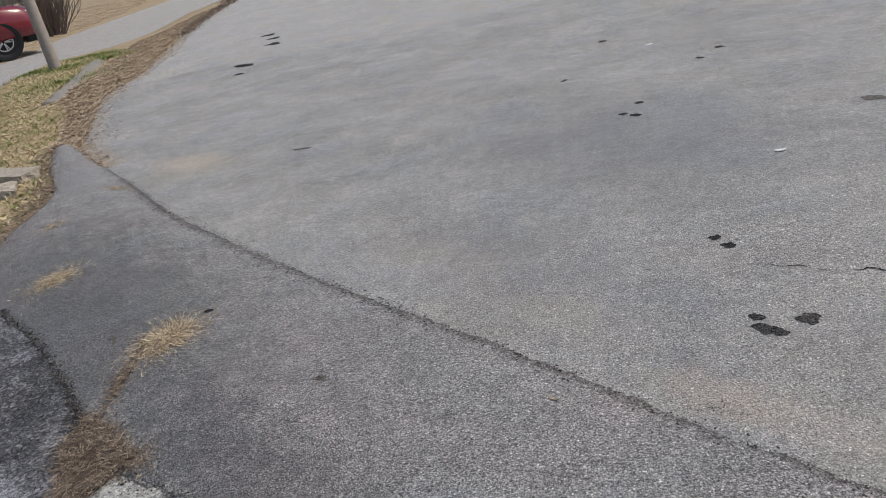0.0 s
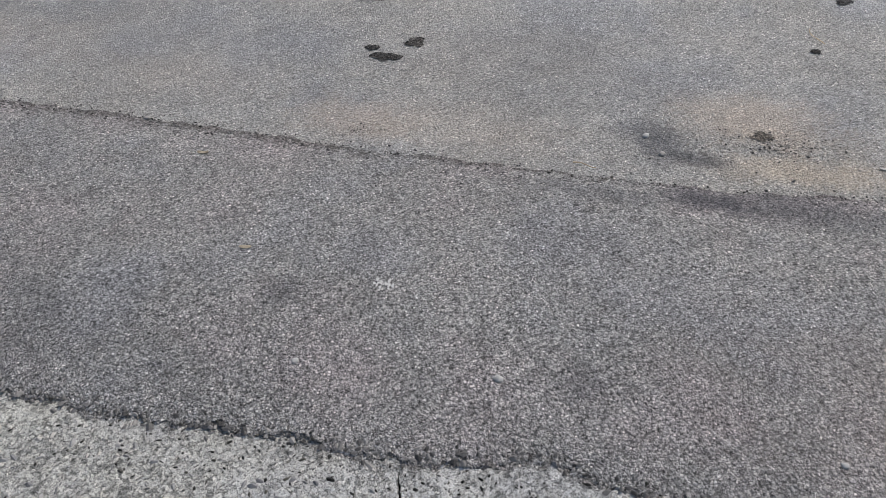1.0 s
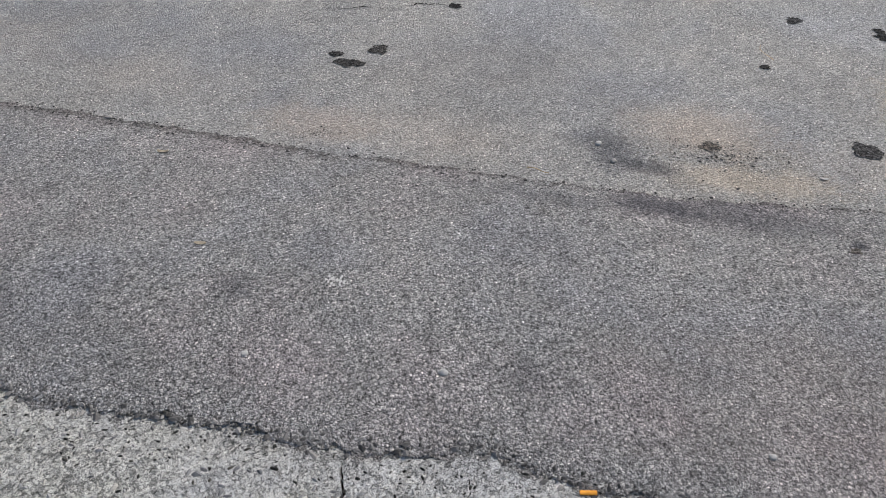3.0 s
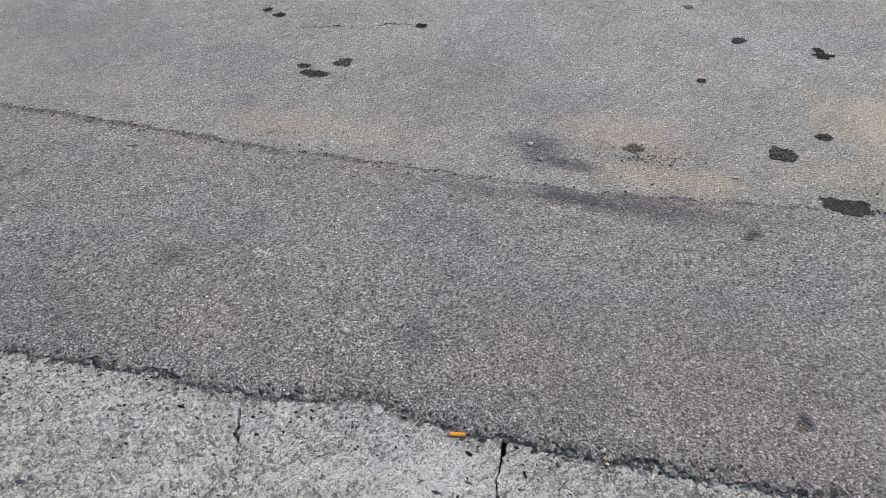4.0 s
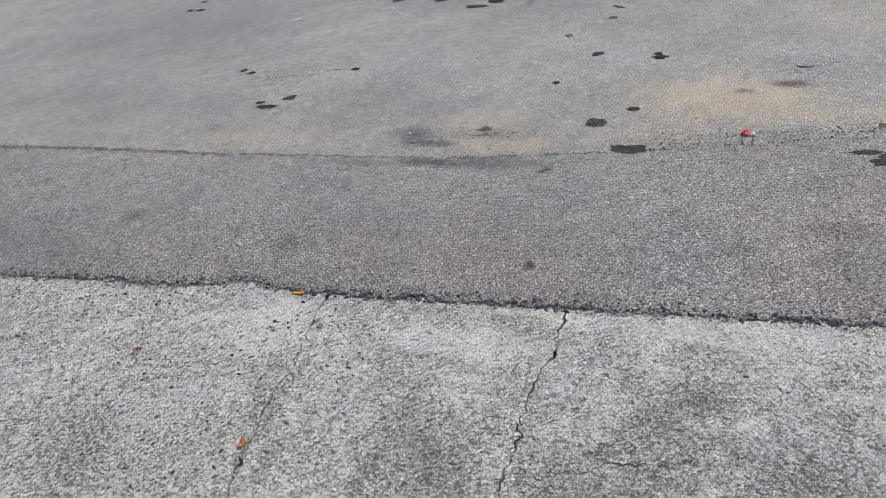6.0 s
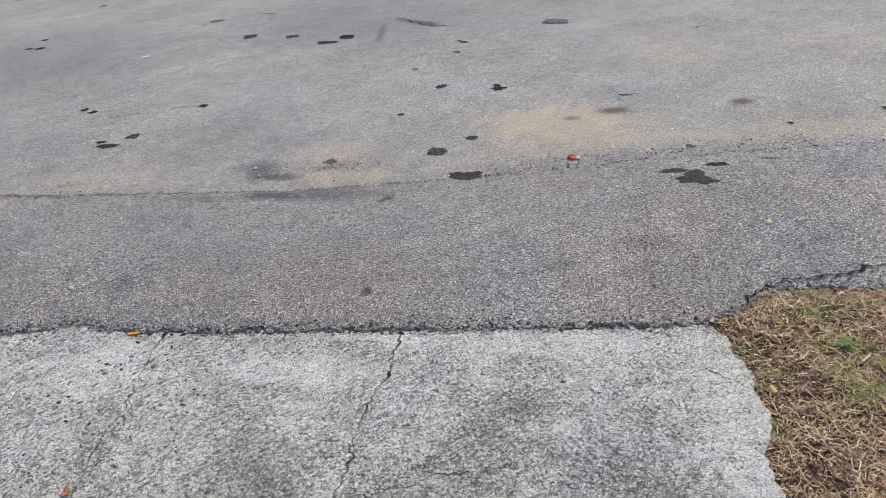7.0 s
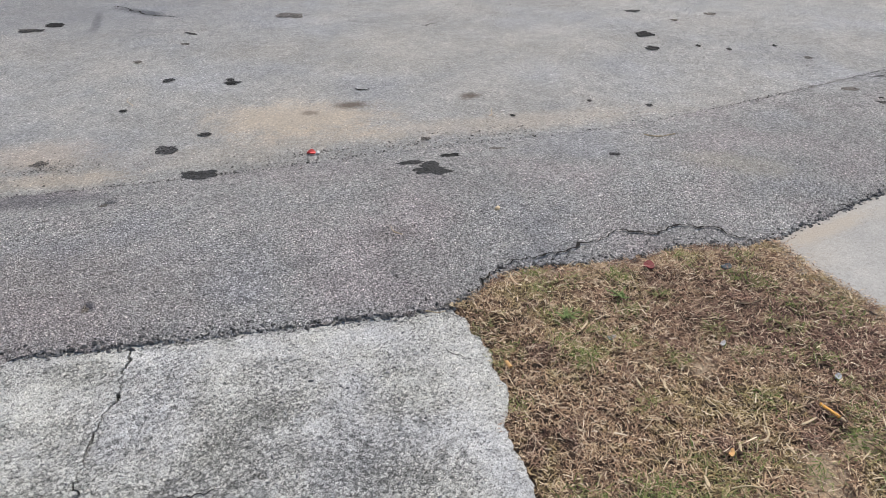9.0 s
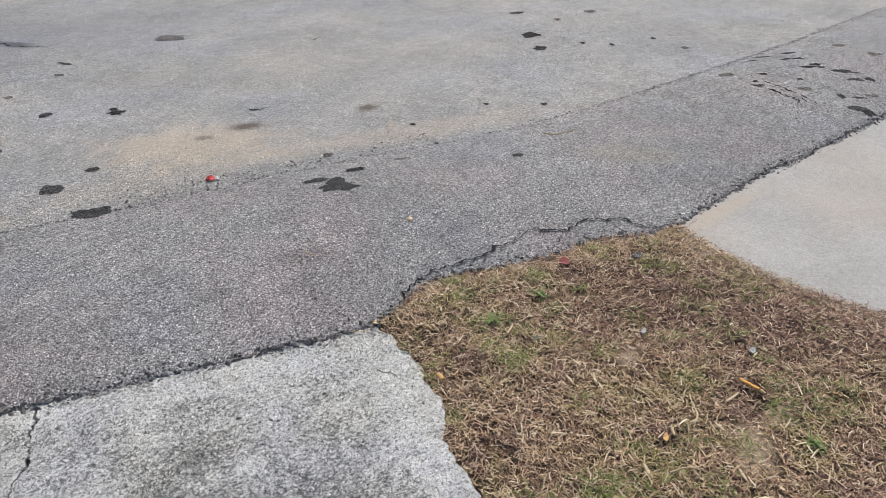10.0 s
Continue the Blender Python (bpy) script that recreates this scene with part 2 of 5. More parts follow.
    height = g.math("SUBTRACT", height, g.math("MULTIPLY", g.noise(210, 5, 0.7), 0.4))
    return g.finish(col, 0.92, height, 1.0, 0.009)


def worn_slab(name, cement, grime, amount, dark_blots=(), bare_blots=(), fine=105.0):
    """Old exposed concrete: pale cement, rounded grey stones, dark lichen in uneven patches, small black holes."""
    g = Nodes(name)
    stir = g.add("ShaderNodeTexNoise", {"Vector": g.pos, "Scale": 85.0, "Detail": 5.0, "Roughness": 0.65}).outputs["Color"]
    at = g.add("ShaderNodeVectorMath", {0: stir, 1: (0.018, 0.018, 0.018), 2: g.pos}, operation="MULTIPLY_ADD").outputs["Vector"]
    grit, cobbles = g.cells(130, at=at), g.cells(58, at=at)
    pick = g.add("ShaderNodeSeparateColor", {0: cobbles.outputs["Color"]}).outputs
    pick2 = g.add("ShaderNodeSeparateColor", {0: grit.outputs["Color"]}).outputs
    patch = g.math("MULTIPLY", g.span(g.noise(4.0, 8, 0.75), 0.25, 0.75), 0.6)
    for x, y, rx, ry, turn in dark_blots:
        patch = g.math("ADD", patch, g.math("MULTIPLY", g.blot(x, y, rx, ry, turn, 1.0), 0.34))
    for x, y, rx, ry, turn in bare_blots:
        patch = g.math("SUBTRACT", patch, g.math("MULTIPLY", g.blot(x, y, rx, ry, turn, 0.4), 0.4))
    patch = g.span(patch, 0.0, 1.0, 0.0, 1.0, False)
    col = g.mix(g.span(g.noise(24, 6, 0.7), 0.34, 0.66), tuple(v * 0.88 for v in cement), tuple(v * 1.08 for v in cement))
    col = g.mix(1.0, col, g.grey(g.span(pick2[0], 0.0, 1.0, 0.86, 1.12, False)), "MULTIPLY")
    bare = g.math("MULTIPLY", g.span(pick[0], 0.6, 0.66), g.span(cobbles.outputs["Distance"], 0.52, 0.4))
    bare = g.math("MULTIPLY", bare, g.span(patch, 0.0, 0.35, 0.15, 0.8))
    col = g.mix(bare, col, g.mix(pick[1], tuple(v * 0.42 for v in cement), tuple(v * 0.82 for v in cement)))
    speck = g.noise(fine, 9, 0.8)
    limit = g.span(patch, 0.0, 1.0, 0.555, 0.555 - amount, False)
    dirt = g.span(g.math("SUBTRACT", speck, limit), 0.0, 0.03)
    col = g.mix(g.math("MULTIPLY", dirt, 0.66), col, g.mix(g.noise(30, 4), grime, tuple(v * 2.2 for v in grime)))
    crumbly = g.span(g.math("SUBTRACT", g.noise(fine * 2.2, 7, 0.8), limit), 0.0, 0.03)
    col = g.mix(g.math("MULTIPLY", crumbly, 0.6), col, tuple(v * 1.1 for v in grime))
    rift = g.add("ShaderNodeTexVoronoi", {"Vector": at, "Scale": fine * 0.62}, feature="DISTANCE_TO_EDGE").outputs["Distance"]
    rift = g.math("MULTIPLY", g.span(rift, 0.10, 0.03), g.span(g.math("ADD", g.noise(26, 7, 0.75), g.math("MULTIPLY", patch, 0.16)), 0.53, 0.62))
    col = g.mix(g.math("MULTIPLY", rift, 0.5), col, tuple(v * 0.7 for v in grime))
    hole = g.math("MULTIPLY", g.span(pick[2], 0.955, 0.96), g.span(cobbles.outputs["Distance"], 0.34, 0.24))
    hole = g.math("MULTIPLY", hole, g.span(patch, 0.1, 0.4))
    col = g.mix(hole, col, (0.025, 0.025, 0.024))
    col = g.mix(1.0, col, g.grey(g.span(g.noise(7, 6, 0.7), 0.3, 0.7, 0.92, 1.08)), "MULTIPLY")
    hue = g.ramp(g.noise(3.0, 5), ((0.38, (0.985, 0.995, 1.02)), (0.5, (1.0, 1.0, 0.985)), (0.62, (1.0, 1.0, 0.955))))
    col = g.mix(1.0, col, hue, "MULTIPLY")
    height = g.math("SUBTRACT", g.math("MULTIPLY", dirt, -0.5), g.math("MULTIPLY", hole, 1.6))
    height = g.math("ADD", height, g.math("MULTIPLY", bare, 0.35))
    height = g.math("SUBTRACT", height, g.math("MULTIPLY", grit.outputs["Distance"], 0.3))
    height = g.math("SUBTRACT", height, g.math("ADD", g.math("MULTIPLY", speck, 0.9), g.math("MULTIPLY", rift, 0.7)))
    return g.finish(col, 0.92, height, 1.0, 0.008)


def smooth_concrete(name, cement, dust, dusty=()):
    """Trowelled concrete with fine grit showing, faint stains, and tan dust in places."""
    g = Nodes(name)
    grit = g.cells(190)
    pick = g.add("ShaderNodeSeparateColor", {0: grit.outputs["Color"]}).outputs
    col = g.mix(g.span(g.noise(3.2, 6, 0.65), 0.32, 0.68), tuple(v * 0.92 for v in cement), tuple(v * 1.07 for v in cement))
    col = g.mix(1.0, col, g.grey(g.span(pick[0], 0.0, 1.0, 0.88, 1.1, False)), "MULTIPLY")
    col = g.mix(1.0, col, g.grey(g.span(g.noise(34, 6, 0.7), 0.3, 0.7, 0.93, 1.07)), "MULTIPLY")
    dots = g.math("MULTIPLY", g.span(pick[1], 0.955, 0.965), g.span(grit.outputs["Distance"], 0.5, 0.36))
    col = g.mix(g.math("MULTIPLY", dots, 0.6), col, tuple(v * 0.35 for v in cement))
    col = g.mix(g.span(g.noise(1.4, 5), 0.42, 0.68, 0.0, 0.4), col, dust)
    for x, y, rx, ry, turn in dusty:
        col = g.mix(g.math("MULTIPLY", g.blot(x, y, rx, ry, turn, 0.4), 0.7), col, dust)
    return g.finish(col, 0.9, g.math("ADD", g.noise(160, 5, 0.7), g.math("MULTIPLY", grit.outputs["Distance"], -0.3)), 0.6, 0.003)


M_SLAB = worn_slab("worn_concrete", (0.71, 0.703, 0.676), (0.075, 0.078, 0.07), 0.070,
                   ((1.31, -0.60, 0.13, 0.07, -40), (1.30, -0.90, 0.22, 0.12, -40), (1.15, -0.65, 0.13, 0.10, 20), (1.53, -0.83, 0.06, 0.035, 30), (0.95, -0.71, 0.2, 0.14, -30),
                    (0.64, -0.45, 0.16, 0.2, -40), (-0.15, 0.0, 0.12, 0.2, -30), (1.0, -1.3, 0.4, 0.2, 30)),
                   ((1.70, -0.98, 0.42, 0.11, 56), (1.55, -0.46, 0.5, 0.06, -38), (0.45, 0.3, 0.14, 0.2, -40), (0.9, -0.1, 0.25, 0.07, -38), (1.36, -0.735, 0.05, 0.035, -20)))
M_SLAB_ROUGH = worn_slab("mossy_concrete", (0.48, 0.48, 0.51), (0.005, 0.005, 0.007), 0.16, ((-2.2, 2.3, 0.8, 0.5, -45),), (), 48.0)
M_DRIVE = smooth_concrete("smooth_concrete", (0.385, 0.375, 0.35), (0.43, 0.37, 0.295), ((2.88, -1.38, 0.24, 0.05, 62), (2.76, -1.7, 0.28, 0.045, 80), (3.2, -1.33, 0.3, 0.05, -18)))
M_KERB = concrete("kerb_concrete", (0.31, 0.30, 0.285), (0.15, 0.14, 0.13), 0.06, 0.4)
M_STREET = concrete("street_concrete", (0.44, 0.432, 0.42), (0.25, 0.24, 0.225), 0.04, 0.4)
M_BLOCK = concrete("sunbleached_concrete", (0.50, 0.45, 0.375), (0.3, 0.26, 0.2), 0.02, 0.3)


def soil(name, dark, mid, light, scale=40, bare=()):
    g = Nodes(name)
    v = g.math("ADD", g.math("MULTIPLY", g.noise(scale, 8, 0.7), 0.65), g.math("MULTIPLY", g.noise(2.5, 5), 0.35))
    col = g.ramp(v, ((0.32, dark), (0.5, mid), (0.68, light)))
    for x, y, rx, ry, turn in bare:
        col = g.mix(g.blot(x, y, rx, ry, turn), col, g.ramp(g.noise(70, 6, 0.7), ((0.35, (0.32, 0.235, 0.155)), (0.65, (0.54, 0.42, 0.29)))))
    return g.finish(col, 0.95, g.noise(scale * 2, 6, 0.7), 0.8, 0.01)


BARE = ((2.0, -1.70, 0.085, 0.05, 20), (2.16, -1.73, 0.06, 0.035, 0), (2.17, -1.34, 0.05, 0.03, 10), (2.31, -0.78, 0.05, 0.02, -45))
M_SOIL = soil("dark_crumbly_soil", (0.035, 0.024, 0.017), (0.08, 0.056, 0.04), (0.15, 0.11, 0.08), 40, [(x, y, 1.3 * rx, 1.3 * ry, turn) for x, y, rx, ry, turn in BARE])
M_LAWN = soil("dry_lawn", (0.17, 0.13, 0.085), (0.33, 0.26, 0.165), (0.46, 0.37, 0.25), 14)


def blade_material(name, stops, patches=0.35):
    g = Nodes(name)
    pick = g.add("ShaderNodeNewGeometry").outputs["Random Per Island"]
    v = g.math("ADD", pick, g.math("MULTIPLY", g.math("SUBTRACT", g.noise(4.5, 4), 0.5), patches), clamp=True)
    return g.finish(g.ramp(v, stops), 0.75)


def thatch_material(name):
    """Dormant turf: straw-brown blades, olive where it still grows, dark red-brown where it is dead and matted."""
    g = Nodes(name)
    pick = g.add("ShaderNodeNewGeometry").outputs["Random Per Island"]
    brown = g.ramp(pick, ((0.0, (0.085, 0.05, 0.034)), (0.3, (0.24, 0.145, 0.092)), (0.58, (0.42, 0.275, 0.17)), (0.84, (0.60, 0.44, 0.28)), (1.0, (0.78, 0.64, 0.44))))
    olive = g.ramp(pick, ((0.0, (0.08, 0.06, 0.026)), (0.3, (0.23, 0.175, 0.07)), (0.58, (0.40, 0.32, 0.14)), (0.84, (0.57, 0.46, 0.26)), (1.0, (0.75, 0.63, 0.42))))
    dead = g.ramp(pick, ((0.0, (0.065, 0.035, 0.027)), (0.35, (0.18, 0.10, 0.074)), (0.68, (0.32, 0.195, 0.14)), (0.9, (0.48, 0.335, 0.235)), (1.0, (0.68, 0.54, 0.39))))
    col = g.mix(g.span(g.noise(5.5, 6, 0.7), 0.47, 0.6, 0.0, 0.8), brown, olive)
    matted = g.math("MAXIMUM", g.blot(2.56, -1.60, 0.75, 0.3, 108, 0.6), g.span(g.noise(7.0, 6, 0.7), 0.51, 0.62, 0.0, 0.9))
    return g.finish(g.mix(matted, col, dead), 0.75)


M_THATCH = thatch_material("dry_thatch")
M_STRAW = blade_material("straw", ((0.0, (0.20, 0.135, 0.09)), (0.4, (0.42, 0.315, 0.21)), (0.8, (0.60, 0.485, 0.34)), (1.0, (0.74, 0.63, 0.47))))
M_PALE_STRAW = blade_material("bleached_straw", ((0.0, (0.5, 0.40, 0.26)), (0.5, (0.68, 0.56, 0.38)), (1.0, (0.82, 0.72, 0.53))))
M_GREEN = blade_material("mixed_grass", ((0.0, (0.14, 0.19, 0.05)), (0.16, (0.25, 0.27, 0.09)), (0.3, (0.42, 0.34, 0.18)), (0.7, (0.54, 0.43, 0.27)), (1.0, (0.70, 0.58, 0.40))), 1.3)
M_TUFT = blade_material("green_tufts", ((0.0, (0.09, 0.15, 0.035)), (0.5, (0.20, 0.26, 0.07)), (0.8, (0.32, 0.32, 0.12)), (1.0, (0.5, 0.42, 0.22))), 0.4)
M_TUFT_STRAW = blade_material("tan_dead_straw", ((0.0, (0.10, 0.07, 0.045)), (0.35, (0.36, 0.28, 0.18)), (0.75, (0.58, 0.47, 0.32)), (1.0, (0.74, 0.64, 0.47))))
M_SHADE_AND_SOIL = blade_material("shade_and_dark_soil", ((0.0, (0.012, 0.011, 0.010)), (0.7, (0.04, 0.035, 0.03)), (1.0, (0.10, 0.085, 0.07))))
M_SPRIG = blade_material("green_weed", ((0.0, (0.11, 0.17, 0.045)), (1.0, (0.30, 0.37, 0.14))), 0.2)
M_DULL = blade_material("dull_dead_grass", ((0.0, (0.06, 0.045, 0.035)), (0.5, (0.18, 0.135, 0.10)), (0.85, (0.32, 0.25, 0.18)), (1.0, (0.5, 0.42, 0.31))), 0.4)


def grit_material(name, stops, rough=0.9):
    g = Nodes(name)
    pick = g.add("ShaderNodeNewGeometry").outputs["Random Per Island"]
    col = g.mix(g.noise(220, 3), g.ramp(pick, stops), (0.3, 0.3, 0.3), "OVERLAY")
    return g.finish(col, rough)


M_CRUMB = grit_material("asphalt_crumbs", ((0.0, (0.07, 0.068, 0.067)), (0.5, (0.16, 0.156, 0.152)), (0.8, (0.28, 0.272, 0.264)), (1.0, (0.46, 0.44, 0.41))))
M_PIT = grit_material("black_moss", ((0.0, (0.02, 0.02, 0.019)), (0.7, (0.05, 0.05, 0.046)), (1.0, (0.12, 0.115, 0.10))), 1.0)
M_AGGREGATE = grit_material("washed_aggregate", ((0.0, (0.16, 0.16, 0.165)), (0.35, (0.30, 0.30, 0.30)), (0.75, (0.46, 0.455, 0.44)), (0.93, (0.58, 0.56, 0.52)), (1.0, (0.72, 0.71, 0.68))))
M_GRAVEL = grit_material("mixed_gravel", ((0.0, (0.07, 0.065, 0.06)), (0.5, (0.34, 0.32, 0.29)), (0.85, (0.5, 0.47, 0.42)), (1.0, (0.66, 0.63, 0.58))))


def plain(name, color, rough=0.6, metal=0.0, vary=0.25, scale=60, coat=0.0):
    """A simple surface with some mottling and fine relief."""
    g = Nodes(name)
    n = g.noise(scale, 5)
    col = g.mix(n, tuple(v * (1 - vary) for v in color), tuple(min(1, v * (1 + vary)) for v in color))
    g.bsdf.inputs["Metallic"].default_value = metal
    g.bsdf.inputs["Coat Weight"].default_value = coat
    return g.finish(col, rough, n, 0.2, 0.001)


M_CRACK = plain("crack_dirt", (0.02, 0.018, 0.016), 1.0, 0, 0.5, 200)
M_ORANGE = plain("orange_paper", (0.75, 0.32, 0.04), 0.7)
M_PALE_ORANGE = plain("faded_orange_paper", (0.62, 0.36, 0.15), 0.8)
M_OCHRE = plain("faded_orange_paint", (0.80, 0.40, 0.09), 0.7, 0, 0.3, 150)
M_CREAM = plain("pale_wood", (0.58, 0.46, 0.30), 0.8, 0, 0.3, 150)
M_LEAF = plain("tan_dead_leaf", (0.40, 0.34, 0.25), 0.8, 0, 0.3, 150)
M_PALE = plain("pale_stone", (0.46, 0.45, 0.43), 0.85, 0, 0.3, 200)
M_WHITE = plain("chalky_white", (0.66, 0.66, 0.64), 0.85, 0, 0.2, 200)
M_RED = plain("red_plastic", (0.70, 0.10, 0.09), 0.5)
M_MAROON = plain("maroon_scrap", (0.22, 0.05, 0.05), 0.7)
M_NAVY = plain("dark_blue_scrap", (0.03, 0.04, 0.055), 0.5)
M_FOIL = plain("grey_foil", (0.33, 0.34, 0.36), 0.6, 0.2)
M_RUST = plain("dead_leaf", (0.32, 0.13, 0.06), 0.8)
M_TWIG = plain("twig_bark", (0.24, 0.18, 0.12), 0.9, 0, 0.4, 90)
M_STEM = plain("shrub_bark", (0.15, 0.115, 0.10), 0.9, 0, 0.4, 40)
M_POLE = plain("weathered_pole_wood", (0.34, 0.30, 0.265), 0.85, 0, 0.3, 8)
M_CAR = plain("red_car_paint", (0.17, 0.005, 0.014), 0.25, 0.0, 0.05, 5, 1.0)
M_TRIM = plain("black_car_trim", (0.012, 0.012, 0.013), 0.55)
M_TYRE = plain("tyre_rubber", (0.015, 0.015, 0.016), 0.85)
M_RIM = plain("alloy", (0.55, 0.56, 0.58), 0.3, 0.9, 0.1)
M_LAMP = plain("clear_lamp_cover", (0.7, 0.72, 0.75), 0.1, 0.2, 0.1, 5, 1.0)
M_GLASS = plain("dark_car_glass", (0.01, 0.012, 0.014), 0.06, 0.0, 0.05, 5, 1.0)


# ---- small helpers ----
def mesh_object(name, verts, faces, material, parent=None, smooth=False):
    me = bpy.data.meshes.new(name)
    me.from_pydata([tuple(map(float, v)) for v in verts], [], faces)
    me.update()
    if smooth:
        me.polygons.foreach_set("use_smooth", [True] * len(me.polygons))
    me.materials.append(material)
    ob = new(name, me)
    ob.parent = parent
    return ob


def part(name, bm, material, parent=None, label="", smooth=False):
    bmesh.ops.recalc_face_normals(bm, faces=bm.faces[:])
    me = bpy.data.meshes.new(name)
    bm.to_mesh(me)
    bm.free()
    if smooth:
        me.polygons.foreach_set("use_smooth", [True] * len(me.polygons))
    me.materials.append(material)
    ob = new(name, me)
    ob.parent = parent
    return tagged(ob, label)


def empty(name, m=None):
    ob = new(name)
    ob.matrix_world = m or Matrix()
    return ob


def line(points, step):
    """A polyline, rounded, sampled about every step metres."""
    p = np.array(points, float)
    for _ in range(2):
        q = np.empty((2 * len(p) - 2, 2))
        q[0::2], q[1::2] = 0.75 * p[:-1] + 0.25 * p[1:], 0.25 * p[:-1] + 0.75 * p[1:]
        p = np.vstack([p[:1], q, p[-1:]])
    s = np.concatenate([[0], np.cumsum(np.linalg.norm(np.diff(p, axis=0), axis=1))])
    at = np.linspace(0, s[-1], max(3, int(s[-1] / step)))
    return np.stack([np.interp(at, s, p[:, 0]), np.interp(at, s, p[:, 1])], 1)


def wave(x, y, scale, seed=0.0):
    return noise.fractal(Vector((x * scale, y * scale, seed)), 0.8, 2.1, 4)


def jagged(p, size, scale, seed):
    """Pushes each point of a line aside by an uneven amount."""
    t = np.gradient(p, axis=0)
    t /= np.linalg.norm(t, axis=1)[:, None] + 1e-9
    off = np.array([wave(x, y, scale, seed) for x, y in p]) * size
    return p + np.stack([-t[:, 1], t[:, 0]], 1) * off[:, None]


def inside(poly, pts):
    poly, pts = np.asarray(poly), np.asarray(pts)
    hit = np.zeros(len(pts), bool)
    for (x0, y0), (x1, y1) in zip(poly, np.roll(poly, -1, axis=0)):
        cross = (y0 > pts[:, 1]) != (y1 > pts[:, 1])
        hit ^= cross & (pts[:, 0] < (x1 - x0) * (pts[:, 1] - y0) / (y1 - y0 + 1e-12) + x0)
    return hit


def gap_to(pts, p):
    """The distance of each point from a sampled line."""
    out = np.full(len(pts), 1e9)
    for i in range(0, len(p), 400):
        out = np.minimum(out, np.sqrt(((pts[:, None] - p[None, i:i + 400]) ** 2).sum(-1)).min(1))
    return out


# ---- the plan of the ground: lines between road, apron, driveways and verges ----
CREASE = line([(-4.72, 7.0), (-3.24, 5.34), (-2.47, 4.42), (-2.0, 3.97), (-1.33, 3.33), (-0.64, 2.73), (-0.11, 2.29), (0.39, 1.82), (0.86, 1.43), (1.27, 1.09),
               (1.70, 0.80), (2.13, 0.53), (2.65, 0.26), (3.29, -0.17), (3.81, -0.45), (4.6, -0.74), (5.67, -1.12), (7.04, -1.52), (9, -2.2), (15, -4.2)], 0.01)
EDGE = line([(-5.02, 7.1), (-4.58, 6.28), (-3.96, 5.43), (-3.80, 4.95), (-3.75, 4.4), (-3.4, 3.75), (-2.84, 3.13), (-2.46, 2.85), (-2.12, 2.51), (-1.88, 2.24),
             (-1.70, 2.03), (-1.45, 1.79), (-1.14, 1.67), (-0.61, 1.29), (-0.33, 1.05), (-0.12, 0.91), (0.13, 0.70), (0.28, 0.61), (0.40, 0.58), (0.47, 0.47),
             (0.64, 0.31), (0.91, 0.11), (1.22, -0.13), (1.46, -0.30), (1.67, -0.47), (1.93, -0.66), (2.06, -0.67), (2.20, -0.66), (2.29, -0.72), (2.37, -0.80), (2.50, -0.885), (2.60, -0.965), (2.69, -0.975), (2.81, -1.08), (2.87, -1.17),
             (2.97, -1.225), (3.44, -1.34), (3.94, -1.53), (4.58, -1.75), (6, -2.25), (9, -3.3), (15, -5.3)], 0.01)
CREASE_SPARSE, EDGE_SPARSE = CREASE[::4], EDGE[::4]
APRON_RING = np.vstack([CREASE_SPARSE, EDGE_SPARSE[::-1]])


def apron_height(pts):
    """The apron swells between the crease and the driveway, and dips beside the dark smudge."""
    pts = np.asarray(pts, float)
    c, e = gap_to(pts, CREASE_SPARSE), gap_to(pts, EDGE_SPARSE)
    on = inside(APRON_RING, pts)
    c, e = np.where(~on & (c < e), 0, c), np.where(~on & (e < c), 0, e)
    v = c / (c + e + 1e-9)
    swell = 0.042 * np.sin(np.pi * v.clip(0, 1)) ** 0.9
    dip = 0.022 * np.exp(-((pts[:, 0] - 1.40) ** 2 + (pts[:, 1] - 0.93) ** 2) / 0.03)
    rim = 0.010 * np.clip((e - 0.004) / 0.05, 0, 1) ** 0.6
    return 0.0015 + rim * v + swell - dip * np.sin(np.pi * v.clip(0, 1))


def ground_height(pts):
    pts = np.asarray(pts, float)
    on = inside(APRON_RING, pts)
    z = np.full(len(pts), 0.0015)
    if on.any():
        z[on] = apron_height(pts[on])
    return z


def sheet(name, ring, z, thick, material, label, category, parent=None, kind="structure"):
    """A flat slab with the outline ring."""
    n = len(ring)
    bm = bmesh.new()
    top = [bm.verts.new((x, y, z)) for x, y in ring]
    low = [bm.verts.new((x, y, z - thick)) for x, y in ring]
    bm.faces.new(top)
    for i in range(n):
        bm.faces.new((top[i], low[i], low[(i + 1) % n], top[(i + 1) % n]))
    bmesh.ops.triangulate(bm, faces=[f for f in bm.faces if len(f.verts) > 4])
    ob = part(name, bm, material, parent)
    return tagged(ob, label, category, "", kind)


# the land under everything, to the horizon
land = mesh_object("ground", [(-600, -600, -0.10), (600, -600, -0.10), (600, 600, -0.10), (-600, 600, -0.10)], [(0, 1, 2, 3)], M_LAWN)
tagged(land, "flat dry tan lawn reaching the distance", "ground", "", "structure")

